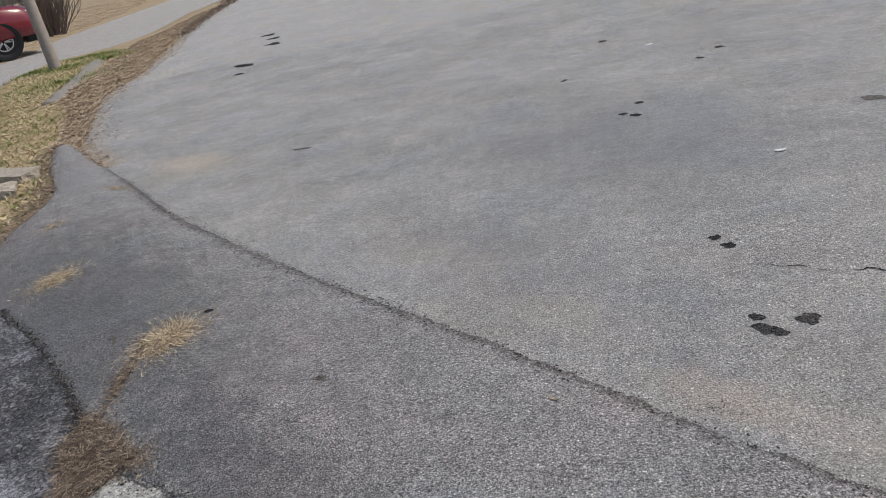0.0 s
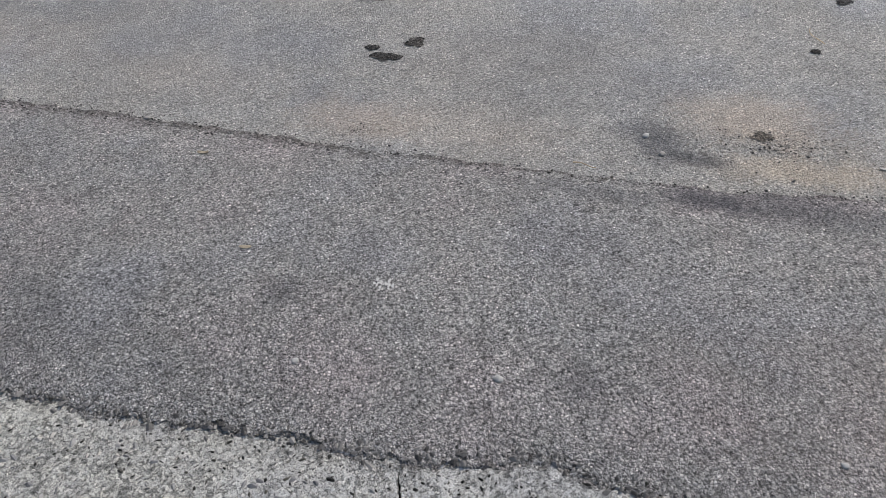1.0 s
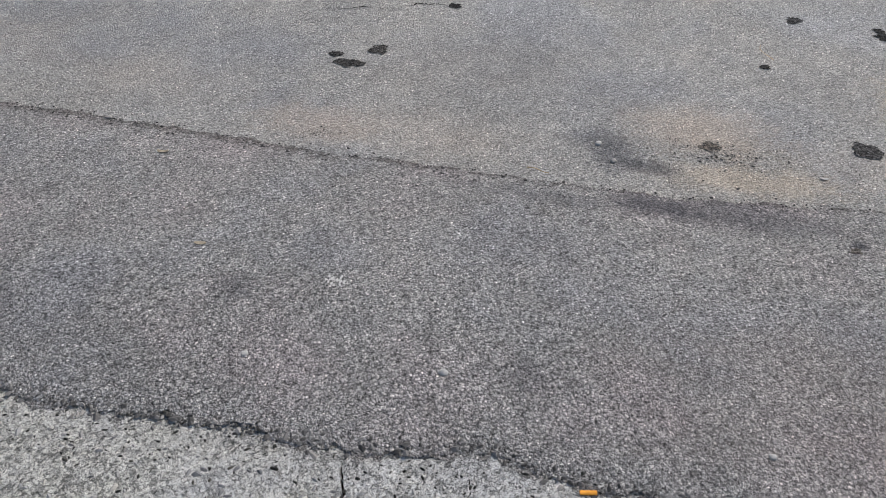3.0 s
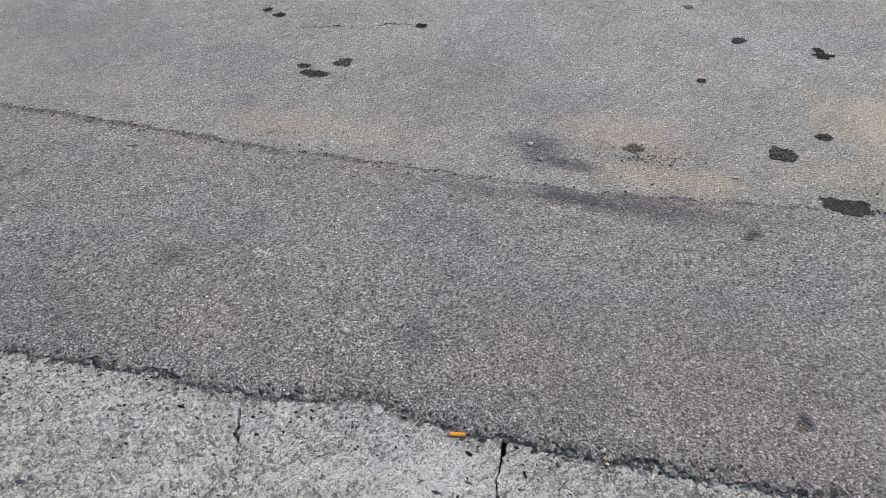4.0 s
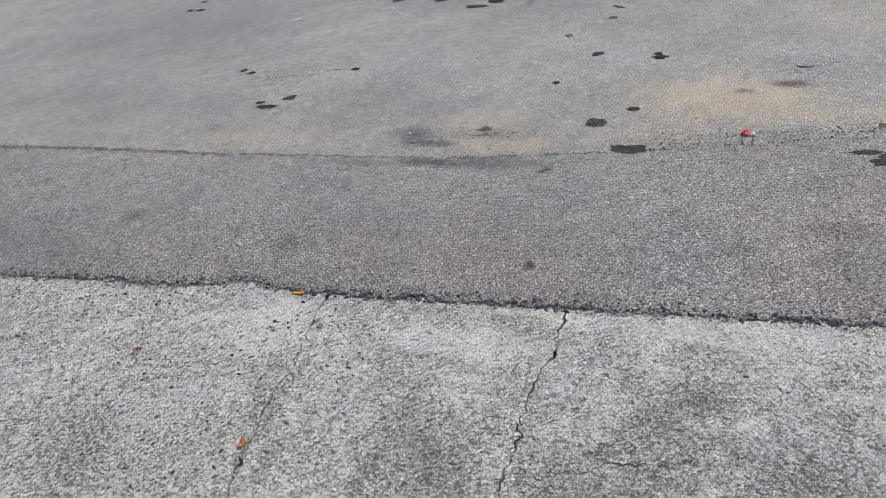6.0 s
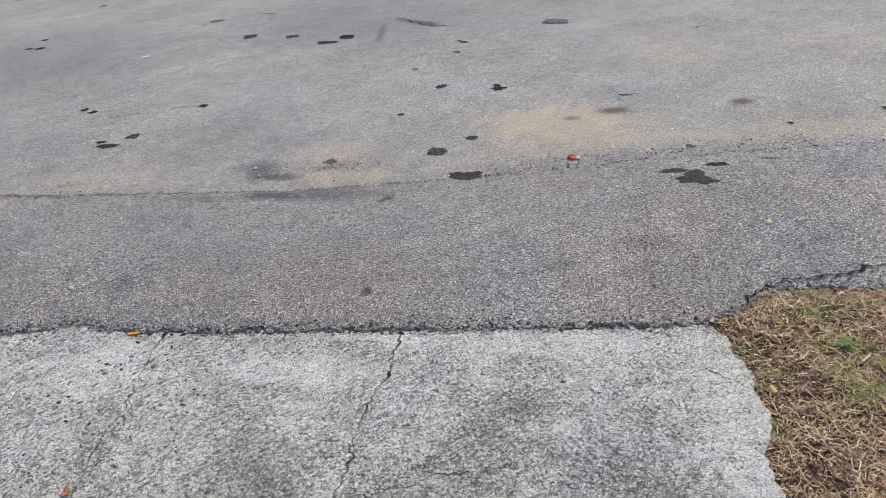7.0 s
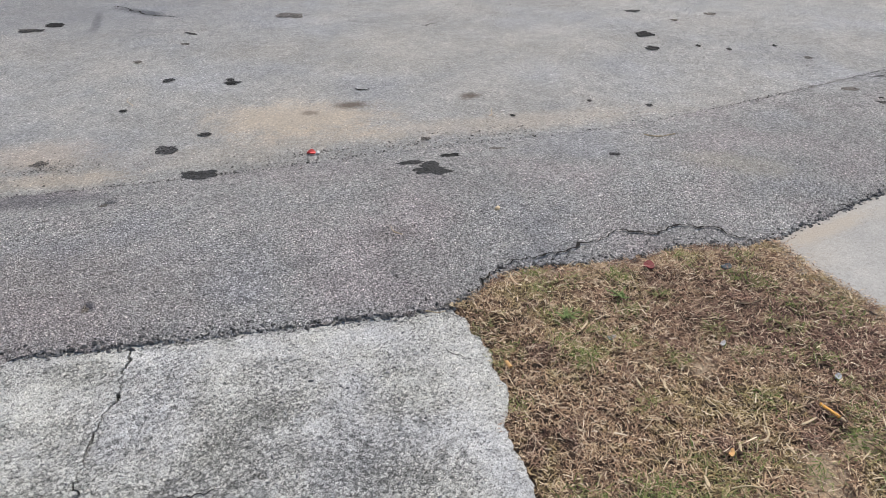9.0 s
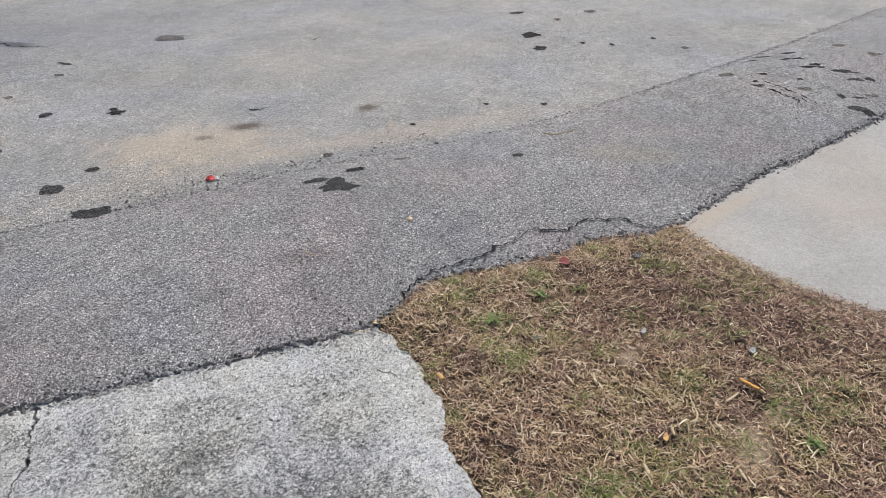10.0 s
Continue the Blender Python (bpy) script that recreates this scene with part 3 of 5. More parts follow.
# the road
road_west = [(-5.48, 8.46), (-6.2, 9.9), (-6.53, 12.03), (-8.23, 17.44), (-10.07, 24.17), (-11.5, 31), (-16, 70)]
road_ring = [tuple(p) for p in line([(15.5, -4.9), (9, -2.5), (4.6, -0.95), (2.65, 0.06), (1.2, 0.85), (-0.2, 2.2), (-2.1, 3.8), (-3.4, 5.2), (-4.6, 6.7), (-4.85, 7.15)], 0.4)] + road_west + [(60, 70), (60, -12)]
sheet("road", road_ring, 0.0, 0.06, M_ROAD, "worn grey asphalt road with oil spots and tan dirt", "road")
far_line = jagged(line([(-6.4, 10.6), (-5.27, 11.05), (-3.78, 11.29), (-2.41, 11.15), (-1.14, 11.31), (-0.30, 11.54), (0.29, 11.9), (4, 14), (20, 22)], 0.1), 0.06, 2.0, 3.0)
far_ring = [tuple(p) for p in far_line] + [(59, 40), (59, 69), (-15.5, 69), (-11.3, 31), (-9.9, 24.2), (-8.0, 17.4), (-6.5, 12.1)]
sheet("road_resurfaced", far_ring, 0.0015, 0.02, M_FAR_ROAD, "paler resurfaced asphalt across the road", "road")


def apron():
    """The newer asphalt ramp between road and driveways, with crumbling edges."""
    n, m = 2400, 56
    s = np.linspace(0, 1, n)
    a = jagged(CREASE, 0.022, 9, 1.0)
    b = jagged(jagged(EDGE, 0.030, 11, 2.0), 0.016, 55, 5.0)

    def spread(p):
        d = np.concatenate([[0], np.cumsum(np.linalg.norm(np.diff(p, axis=0), axis=1))])
        return np.stack([np.interp(s * d[-1], d, p[:, k]) for k in (0, 1)], 1)
    a, b = spread(a), spread(b)
    vs = 0.5 - 0.5 * np.cos(np.pi * np.linspace(0, 1, m))
    grid = a[:, None] * (1 - vs)[None, :, None] + b[:, None] * vs[None, :, None]
    z = apron_height(grid.reshape(-1, 2)).reshape(n, m)
    low_a, low_b = np.full((n, 1), -0.05), np.full((n, 1), -0.05)
    xy = np.concatenate([grid[:, :1], grid, grid[:, -1:]], 1)
    z = np.concatenate([low_a, z, low_b], 1)
    w = m + 2
    verts = np.concatenate([xy.reshape(-1, 2), z.reshape(-1, 1)], 1)
    i, j = np.meshgrid(np.arange(n - 1), np.arange(w - 1), indexing="ij")
    q = (i * w + j).ravel()
    faces = np.stack([q, q + 1, q + w + 1, q + w], 1)[:, ::-1].tolist()
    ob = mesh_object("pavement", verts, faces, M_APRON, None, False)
    flat = xy.reshape(-1, 2)
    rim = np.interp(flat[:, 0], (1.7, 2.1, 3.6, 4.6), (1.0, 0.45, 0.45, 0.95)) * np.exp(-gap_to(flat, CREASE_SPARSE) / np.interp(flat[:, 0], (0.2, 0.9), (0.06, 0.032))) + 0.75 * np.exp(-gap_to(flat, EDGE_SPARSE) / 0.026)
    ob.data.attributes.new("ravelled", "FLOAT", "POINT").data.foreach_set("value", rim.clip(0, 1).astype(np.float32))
    return tagged(ob, "dark bluish asphalt apron strip with crumbling edges", "pavement", "", "structure")


apron()

# ---- driveways ----
CRACK_A = [(0.20, 0.86), (0.12, 0.70), (0.09, 0.58), (0.03, 0.38), (-0.04, 0.19), (-0.35, -0.5), (-1.6, -3.0), (-3.5, -6.9)]
CRACK_B = [(0.66, 0.42), (0.58, 0.27), (0.48, 0.12), (0.41, 0.01), (0.35, -0.07), (0.27, -0.20), (0.20, -0.35), (-0.05, -0.8), (-1.0, -3.2), (-2.7, -7.2)]
CRACK_C = [(1.30, -0.03), (1.22, -0.14), (1.11, -0.26), (1.01, -0.37), (0.93, -0.44), (0.86, -0.52), (0.76, -0.63), (0.5, -1.1), (-0.5, -3.4), (-2.2, -7.5)]
SIDE = [(2.0, -0.57), (1.93, -0.67), (1.94, -0.73), (1.90, -0.78), (1.88, -0.86), (1.82, -0.91), (1.79, -0.98), (1.75, -1.03), (1.66, -1.07), (1.63, -1.12),
        (1.60, -1.19), (1.54, -1.25), (1.3, -1.65), (0.9, -2.4), (0.1, -4.0), (-1.5, -7.8)]
WEST_SIDE = [(-1.38, 1.95), (-1.48, 1.72), (-1.75, 1.3), (-2.6, -0.4), (-3.4, -2.2), (-5.3, -6.0)]


def crack_line(points, seed):
    p = jagged(line(points, 0.006), 0.016, 9, seed)
    return jagged(p, 0.010, 45, seed + 7)


def slab_piece(parent, left, right, open_left, open_right):
    """One broken piece of the driveway between two lines that run from road to house."""
    def edge(p, wide, side, seed):
        t = np.gradient(p, axis=0)
        t /= np.linalg.norm(t, axis=1)[:, None]
        w = np.array([wide * (0.45 + 1.4 * max(0, wave(x, y, 14, seed) + 0.1)) for x, y in p])
        return p + np.stack([-t[:, 1], t[:, 0]], 1) * (w * side)[:, None]
    a, b = edge(left, open_left, 1, 4.0), edge(right, open_right, -1, 4.0)
    ring = [tuple(p) for p in a] + [tuple(p) for p in b[::-1]]
    return sheet("slab", ring[::-1], 0.0008, 0.05, M_SLAB, "", "", parent, "")


driveway = tagged(empty("driveway_1"), "old cracked concrete driveway, mottled with lichen", "driveway", "", "structure")
lines = [line(WEST_SIDE, 0.02), crack_line(CRACK_A, 11), crack_line(CRACK_B, 23), crack_line(CRACK_C, 37), jagged(line(SIDE, 0.01), 0.012, 30, 9.0)]
gaps = (0.0, 0.0026, 0.0042, 0.0032, 0.0)
for k in range(4):
    slab_piece(driveway, lines[k], lines[k + 1], gaps[k], gaps[k + 1])
underlay = [tuple(p) for p in line([(-1.3, 1.9), (0.4, 0.75), (1.9, -0.55), (1.55, -1.2), (0.2, -3.6), (-1.6, -7.4), (-5.1, -5.8), (-1.6, 1.4)], 0.3)]
sheet("driveway_bed", underlay, -0.03, 0.02, M_SOIL, "dark soil under the broken driveway", "ground")

pad_ring = line([(-1.62, 1.71), (-1.75, 1.96), (-1.72, 2.12), (-1.82, 2.3), (-2.06, 2.57), (-2.40, 2.92), (-2.80, 3.2), (-3.3, 3.7), (-4.0, 3.2), (-3.2, 1.6), (-2.0, 0.9)], 0.02)
pad = tagged(empty("driveway_2"), "rough pale concrete pad speckled with black lichen", "driveway", "", "structure")
sheet("slab", [tuple(p) for p in jagged(pad_ring, 0.02, 20, 4.4)], 0.004, 0.05, M_SLAB_ROUGH, "", "", pad, "")

D2_TOP = [(3.03, -1.17), (3.44, -1.28), (3.94, -1.46), (4.58, -1.68), (6, -2.18), (9, -3.2), (12, -4.2)]
D2_LOW = [(9.2, -10.2), (4.9, -9.0), (3.5, -5.4), (2.82, -2.7), (2.74, -1.92), (2.76, -1.69), (2.80, -1.53), (2.85, -1.36), (2.97, -1.22)]
next_drive = tagged(empty("driveway_3"), "smooth pale concrete driveway with tan dirt", "driveway", "", "structure")
d2_ring = [tuple(p) for p in line(D2_TOP, 0.05)] + [tuple(p) for p in jagged(line(D2_LOW, 0.03), 0.02, 12, 6.0)]
sheet("slab", d2_ring[::-1], 0.0, 0.06, M_DRIVE, "", "", next_drive, "")


def crack_ribbon(name, points, wide, seed, label, z=0.0012, stray=0.03, least=0.12):
    """A thin dirt-filled crack of uneven width."""
    p = jagged(jagged(line(points, 0.008), stray, 7, seed), 0.012, 40, seed + 3)
    t = np.gradient(p, axis=0)
    t /= np.linalg.norm(t, axis=1)[:, None]
    w = np.array([wide * max(least, 0.6 + 1.3 * wave(x, y, 18, seed)) for x, y in p])
    w *= np.minimum(1, np.minimum(np.arange(len(p)), np.arange(len(p))[::-1]) / 12)
    side = np.stack([-t[:, 1], t[:, 0]], 1) * w[:, None]
    h = ground_height(p) + z
    verts = np.concatenate([np.concatenate([p + side, h[:, None]], 1), np.concatenate([p - side, h[:, None]], 1)])
    n = len(p)
    ob = mesh_object(name, verts, [(i, i + 1, n + i + 1, n + i) for i in range(n - 1)], M_CRACK)
    return tagged(ob, label, "crack", "", "structure")


crack_ribbon("crack", [(0.80, -0.60), (0.94, -0.65), (1.06, -0.69), (1.17, -0.72)], 0.0014, 5, "hairline crack across the concrete", 0.001)
crack_ribbon("crack", [(1.82, -0.70), (1.80, -0.82), (1.84, -0.92)], 0.0008, 15, "hairline crack across the concrete", 0.001)
crack_ribbon("crack", [(2.036, -0.669), (2.145, -0.645), (2.212, -0.644), (2.279, -0.664), (2.317, -0.694), (2.365, -0.719), (2.41, -0.746), (2.443, -0.76), (2.513, -0.776), (2.558, -0.806), (2.614, -0.81), (2.663, -0.829),
                       (2.683, -0.885), (2.719, -0.921), (2.772, -0.93), (2.814, -0.945), (2.843, -0.976), (2.847, -1.006), (2.882, -1.024), (2.899, -1.06), (2.881, -1.12), (2.95, -1.20)], 0.0038, 8, "open crack along the asphalt beside the grass", 0.005, 0.006, 0.5)
for k, branch in enumerate((((2.317, -0.694), (2.331, -0.75), (2.344, -0.784)), ((2.719, -0.921), (2.642, -0.914), (2.596, -0.925)), ((2.443, -0.76), (2.374, -0.767), (2.344, -0.784)),
                            ((2.865, -1.1), (2.85, -1.14), (2.835, -1.16)), ((2.558, -0.806), (2.53, -0.84), (2.525, -0.87)), ((2.145, -0.645), (2.16, -0.60), (2.19, -0.57)))):
    crack_ribbon("crack", branch, 0.0027, 19 + 5 * k, "small branching crack in the asphalt", 0.005, 0.006, 0.4)
crack_ribbon("crack", [(2.96, 3.40), (3.05, 3.46), (3.09, 3.29), (3.10, 3.03), (3.2, 2.82)], 0.007, 41, "dark sealed crack curving across the road", 0.0015)
crack_ribbon("crack", [(2.36, 4.60), (2.41, 4.5), (2.5, 4.42)], 0.007, 43, "thin crack in the worn road", 0.0015)
crack_ribbon("crack", [(4.06, 1.58), (4.18, 1.5), (4.30, 1.49)], 0.006, 47, "thin crack in the worn road", 0.0015)
crack_ribbon("crack", [(0.80, 2.74), (0.92, 2.70), (1.10, 2.61), (1.33, 2.52)], 0.003, 51, "thin crack in the worn road", 0.0015)
crack_ribbon("crack", [(3.02, 1.02), (3.08, 0.92), (3.15, 0.86)], 0.005, 61, "thin crack in the worn road", 0.0015)


# ---- verges: soil mounds and grass ----
def mound(name, ring, x0, y0, x1, y1, step, top, slope, material, label, rough=0.008):
    """Soil that rises from the rim of the outline ring; below the paving outside it."""
    xs, ys = np.arange(x0, x1, step), np.arange(y0, y1, step)
    gx, gy = np.meshgrid(xs, ys, indexing="ij")
    pts = np.stack([gx.ravel(), gy.ravel()], 1)
    rim = line(list(ring) + [ring[0]], 0.04)
    d = gap_to(pts, rim) * np.where(inside(ring, pts), 1, -1)
    z = np.clip(-0.012 + d * slope, -0.07, top)
    z += np.array([wave(x, y, 14, 3.3) for x, y in pts]) * rough * np.clip((d + 0.03) * 12, 0, 1)
    n, m = len(xs), len(ys)
    i, j = np.meshgrid(np.arange(n - 1), np.arange(m - 1), indexing="ij")
    q = (i * m + j).ravel()
    near = d > -0.12
    faces = np.stack([q, q + m, q + m + 1, q + 1], 1)
    faces = faces[near[faces].any(1)].tolist()
    ob = mesh_object(name, np.concatenate([pts, z[:, None]], 1), faces, material, None, True)
    tagged(ob, label, "ground", "", "structure")

    def height(p):
        u = np.clip(((p[:, 0] - x0) / step).round().astype(int), 0, n - 1)
        v = np.clip(((p[:, 1] - y0) / step).round().astype(int), 0, m - 1)
        return z.reshape(n, m)[u, v]
    return height


def blades(name, pts, z, length, width, lift, material, label, curl=0.35, seed=1, parent=None):
    """Many thin bent blades or bits of straw: each lies along a way of its own and rises a little."""
    r = np.random.RandomState(seed)
    n = len(pts)
    turn = r.uniform(0, 2 * np.pi, n)
    size = r.uniform(length[0], length[1], n) * r.uniform(0.6, 1.0, n)
    rise = r.uniform(lift[0], lift[1], n)
    bend = r.normal(0, curl, n)
    w = r.uniform(width[0], width[1], n)
    base = r.uniform(-0.002, 0.006, n)
    verts = np.empty((n, 6, 3))
    for k, f in enumerate((0.0, 0.55, 1.0)):
        a = turn + bend * f
        x = pts[:, 0] + np.cos(a) * size * f * np.cos(rise)
        y = pts[:, 1] + np.sin(a) * size * f * np.cos(rise)
        h = z + base + np.sin(rise) * size * (f - 0.35 * f * f)
        half = w * (0.5, 0.45, 0.12)[k]
        sx, sy = -np.sin(a) * half, np.cos(a) * half
        tip = half * r.uniform(-0.7, 0.7, n)
        verts[:, 2 * k] = np.stack([x + sx, y + sy, h + tip], 1)
        verts[:, 2 * k + 1] = np.stack([x - sx, y - sy, h - tip], 1)
    o = (np.arange(n) * 6)[:, None]
    quads = np.concatenate([o + [0, 1, 3, 2], o + [2, 3, 5, 4]])
    me = bpy.data.meshes.new(name)
    me.vertices.add(6 * n)
    me.vertices.foreach_set("co", verts.ravel())
    me.loops.add(quads.size)
    me.loops.foreach_set("vertex_index", quads.ravel())
    me.polygons.add(len(quads))
    me.polygons.foreach_set("loop_start", np.arange(0, quads.size, 4))
    me.update(calc_edges=True)
    me.validate()
    me.materials.append(material)
    ob = new(name, me)
    ob.parent = parent
    return tagged(ob, label, "grass", "", "stuff")


def stones(name, pts, z, size, material, label, seed):
    """Small uneven stones resting on the ground."""
    rr = np.random.RandomState(seed)
    base = np.array([(1, 0, 0), (-1, 0, 0), (0, 1, 0), (0, -1, 0), (0, 0, 1), (0, 0, -0.6), (0.62, 0.62, 0.5), (-0.62, -0.6, 0.55)])
    tri = np.array([(6, 4, 0), (6, 2, 4), (6, 0, 2), (7, 4, 1), (7, 3, 4), (7, 1, 3), (4, 2, 1), (4, 3, 0), (5, 2, 0), (5, 1, 2), (5, 3, 1), (5, 0, 3)])
    n = len(pts)
    s = size[0] + (size[1] - size[0]) * rr.power(0.45, n) ** 1.4
    a = rr.uniform(0, 6.283, n)
    shape = base[None] * (1 + rr.uniform(-0.3, 0.3, (n, 8, 1))) * s[:, None, None] * np.stack([rr.uniform(0.7, 1.2, n), rr.uniform(0.6, 1.0, n), rr.uniform(0.45, 0.8, n)], 1)[:, None]
    x = shape[..., 0] * np.cos(a)[:, None] - shape[..., 1] * np.sin(a)[:, None] + pts[:, :1]
    y = shape[..., 0] * np.sin(a)[:, None] + shape[..., 1] * np.cos(a)[:, None] + pts[:, 1:]
    h = shape[..., 2] + (z + 0.22 * s)[:, None]
    verts = np.stack([x, y, h], -1).reshape(-1, 3)
    faces = (np.arange(n)[:, None, None] * 8 + tri[None]).reshape(-1, 3)
    me = bpy.data.meshes.new(name)
    me.from_pydata(verts.tolist(), [], faces.tolist())
    me.materials.append(material)
    return tagged(new(name, me), label, "gravel", "", "stuff")


def scatter(ring, count, seed):
    r = np.random.RandomState(seed)
    ring = np.asarray(ring)
    lo, hi = ring.min(0), ring.max(0)
    out = np.empty((0, 2))
    while len(out) < count:
        p = r.uniform(lo, hi, (count, 2))
        out = np.vstack([out, p[inside(ring, p)]])
    return out[:count]


def oval(x, y, rx, ry, count, seed, turn=0.0):
    """Points thickest in the middle of an oval."""
    r = np.random.RandomState(seed)
    a, d = r.uniform(0, 2 * np.pi, count), r.normal(0, 0.5, count)
    u, v, c, s = np.cos(a) * d * rx, np.sin(a) * d * ry, math.cos(radians(turn)), math.sin(radians(turn))
    return np.stack([x + u * c - v * s, y + u * s + v * c], 1)


def along_line(points, count, spread, seed):
    """Points scattered about a line on the ground."""
    rr = np.random.RandomState(seed)
    c = line(points, 0.05)
    return c[rr.randint(0, len(c), count)] + rr.normal(0, spread, (count, 2))


VERGE = [(1.95, -0.665), (2.06, -0.655), (2.20, -0.645), (2.29, -0.705), (2.37, -0.785), (2.50, -0.87), (2.60, -0.95), (2.69, -0.96), (2.82, -1.065), (2.88, -1.155), (2.98, -1.21), (2.85, -1.34), (2.79, -1.53), (2.75, -1.69), (2.73, -1.92),
         (2.80, -2.6), (3.48, -5.4), (4.6, -8.4), (-1.2, -7.6), (0.15, -4.0), (0.9, -2.45), (1.3, -1.7), (1.55, -1.26), (1.61, -1.19), (1.64, -1.12), (1.67, -1.07), (1.76, -1.03),
         (1.80, -0.98), (1.83, -0.91), (1.89, -0.86), (1.91, -0.78), (1.95, -0.73)]
verge_z = mound("verge", VERGE, -1.4, -8.5, 4.7, -0.55, 0.025, 0.022, 0.30, M_SOIL, "strip of dark soil between two concrete driveways", 0.012)
NEAR_VERGE = [(1.95, -0.67), (2.06, -0.662), (2.20, -0.65), (2.285, -0.712), (2.365, -0.79), (2.495, -0.878), (2.595, -0.958), (2.69, -0.968), (2.81, -1.07), (2.87, -1.16), (2.96, -1.21), (2.86, -1.34), (2.80, -1.53), (2.77, -1.69), (2.75, -1.92),
              (2.75, -2.25), (1.2, -2.25), (1.32, -1.68), (1.55, -1.26), (1.61, -1.19), (1.64, -1.12), (1.66, -1.07), (1.75, -1.03), (1.79, -0.98), (1.82, -0.91), (1.88, -0.86), (1.90, -0.78), (1.94, -0.73)]


def off_bare(p, seed, keep=0.15):
    """Thins the points over the bare spots of the turf."""
    rr = np.random.RandomState(seed)
    hit = np.zeros(len(p), bool)
    for x, y, rx, ry, turn in BARE:
        c, s = math.cos(radians(turn)), math.sin(radians(turn))
        u, v = (p[:, 0] - x) * c + (p[:, 1] - y) * s, (p[:, 1] - y) * c - (p[:, 0] - x) * s
        hit |= (u / rx) ** 2 + (v / ry) ** 2 < rr.uniform(0.4, 1.3, len(p))
    return p[~hit | (rr.uniform(0, 1, len(p)) < keep)]


p = off_bare(scatter(NEAR_VERGE, 88000, 5), 3)
blades("grass", p, verge_z(p), (0.012, 0.042), (0.0014, 0.0034), (-0.05, 0.8), M_THATCH, "brown dormant mown grass and thatch", 0.45, 11)
p = scatter(NEAR_VERGE, 3600, 6)
blades("straw_litter", p, verge_z(p) + 0.012, (0.015, 0.045), (0.0013, 0.0026), (-0.1, 0.35), M_STRAW, "loose pale straw clippings lying on the grass", 0.3, 12)
p = scatter(NEAR_VERGE, 150, 66)
blades("straw_litter", p, verge_z(p) + 0.022, (0.02, 0.055), (0.0018, 0.0036), (-0.05, 0.2), M_PALE_STRAW, "broad pale pieces of straw lying on the grass", 0.12, 67)
r = np.random.RandomState(31)
tufts = scatter(NEAR_VERGE, 110, 7)
p = (tufts[r.randint(0, 110, 9000)] + r.normal(0, 0.026, (9000, 2)))
p = p[inside(NEAR_VERGE, p)]
blades("grass", p, verge_z(p) + 0.004, (0.014, 0.04), (0.0012, 0.0024), (0.2, 1.0), M_TUFT, "scattered green tufts in the dormant grass", 0.5, 13)
for x, y, seed in ((2.107, -0.956, 1), (2.076, -1.819, 2), (2.30, -1.02, 3)):
    p = oval(x, y, 0.03, 0.03, 45, seed)
    blades("weed_sprig", p, verge_z(p) + 0.012, (0.012, 0.034), (0.003, 0.006), (0.2, 0.9), M_SPRIG, "small bright green weed in the dormant grass", 0.6, seed)
p = np.vstack([along_line(((2.97, -1.22), (2.87, -1.36), (2.81, -1.53), (2.77, -1.69), (2.75, -1.92), (2.76, -2.2)), 4200, 0.022, 17), along_line(((1.98, -0.66), (2.2, -0.65), (2.36, -0.79), (2.6, -0.96), (2.82, -1.07), (2.95, -1.21)), 2200, 0.012, 18)])
blades("straw_litter", p, np.maximum(verge_z(p), 0.002), (0.008, 0.03), (0.0014, 0.003), (-0.05, 0.4), M_THATCH, "dead clippings strewn over the rim of the turf", 0.4, 19)
p = along_line(((2.93, -1.22), (2.83, -1.38), (2.78, -1.53), (2.74, -1.69), (2.73, -1.92)), 700, 0.02, 20)
stones("crumbs", p, np.full(len(p), 0.0), (0.001, 0.004), M_GRAVEL, "fine grit along the rim of the concrete", 21)
FAR_VERGE = [(2.75, -2.2), (3.46, -5.4), (4.5, -8.3), (-1.1, -7.5), (0.2, -4.0), (0.95, -2.45), (1.2, -2.2)]
p = scatter(FAR_VERGE, 60000, 8)
blades("grass", p, verge_z(p), (0.03, 0.09), (0.003, 0.006), (0, 0.6), M_THATCH, "brown dormant mown grass and thatch", 0.6, 14)

# the verge by the side street, with its kerb
CORNER = [(-5.05, 7.2), (-4.62, 6.33), (-4.0, 5.45), (-3.84, 4.97), (-3.78, 4.45), (-4.4, 3.9), (-7, 4.5), (-10.5, 13.6), (-10.95, 14.6), (-11.6, 17.4), (-10.6, 17.2), (-10.25, 19.9),
          (-11.9, 26.5), (-11.5, 29), (-10.3, 26), (-9.9, 23.7), (-8.2, 17.4), (-6.55, 12.0), (-6.15, 9.9), (-5.4, 8.4)]
corner_z = mound("verge_corner", CORNER, -12.2, 3.6, -3.5, 29.5, 0.09, 0.06, 0.12, M_LAWN, "dry grass verge at the street corner", 0.03)
lawn_part = [(-5.2, 7.3), (-4.62, 6.33), (-4.05, 5.45), (-3.9, 4.97), (-3.85, 4.45), (-5.2, 3.9), (-7, 4.8), (-10.2, 13.4), (-10.6, 16.0), (-9.2, 15.5), (-8.3, 13.4), (-7.2, 10.6), (-6.0, 8.9)]
p = scatter(lawn_part, 70000, 21)
blades("grass", p, corner_z(p), (0.04, 0.12), (0.005, 0.013), (0.1, 0.9), M_GREEN, "patchy green and straw grass on the verge", 0.5, 22)
litter = [(-5.1, 7.0), (-4.6, 6.9), (-5.4, 8.5), (-6.1, 9.9), (-6.5, 12.0), (-8.2, 17.4), (-9.9, 23.7), (-10.5, 24.5), (-9.6, 20), (-9.2, 17), (-8.0, 13.6), (-7.0, 10.4), (-6.2, 9.2), (-5.3, 7.6)]
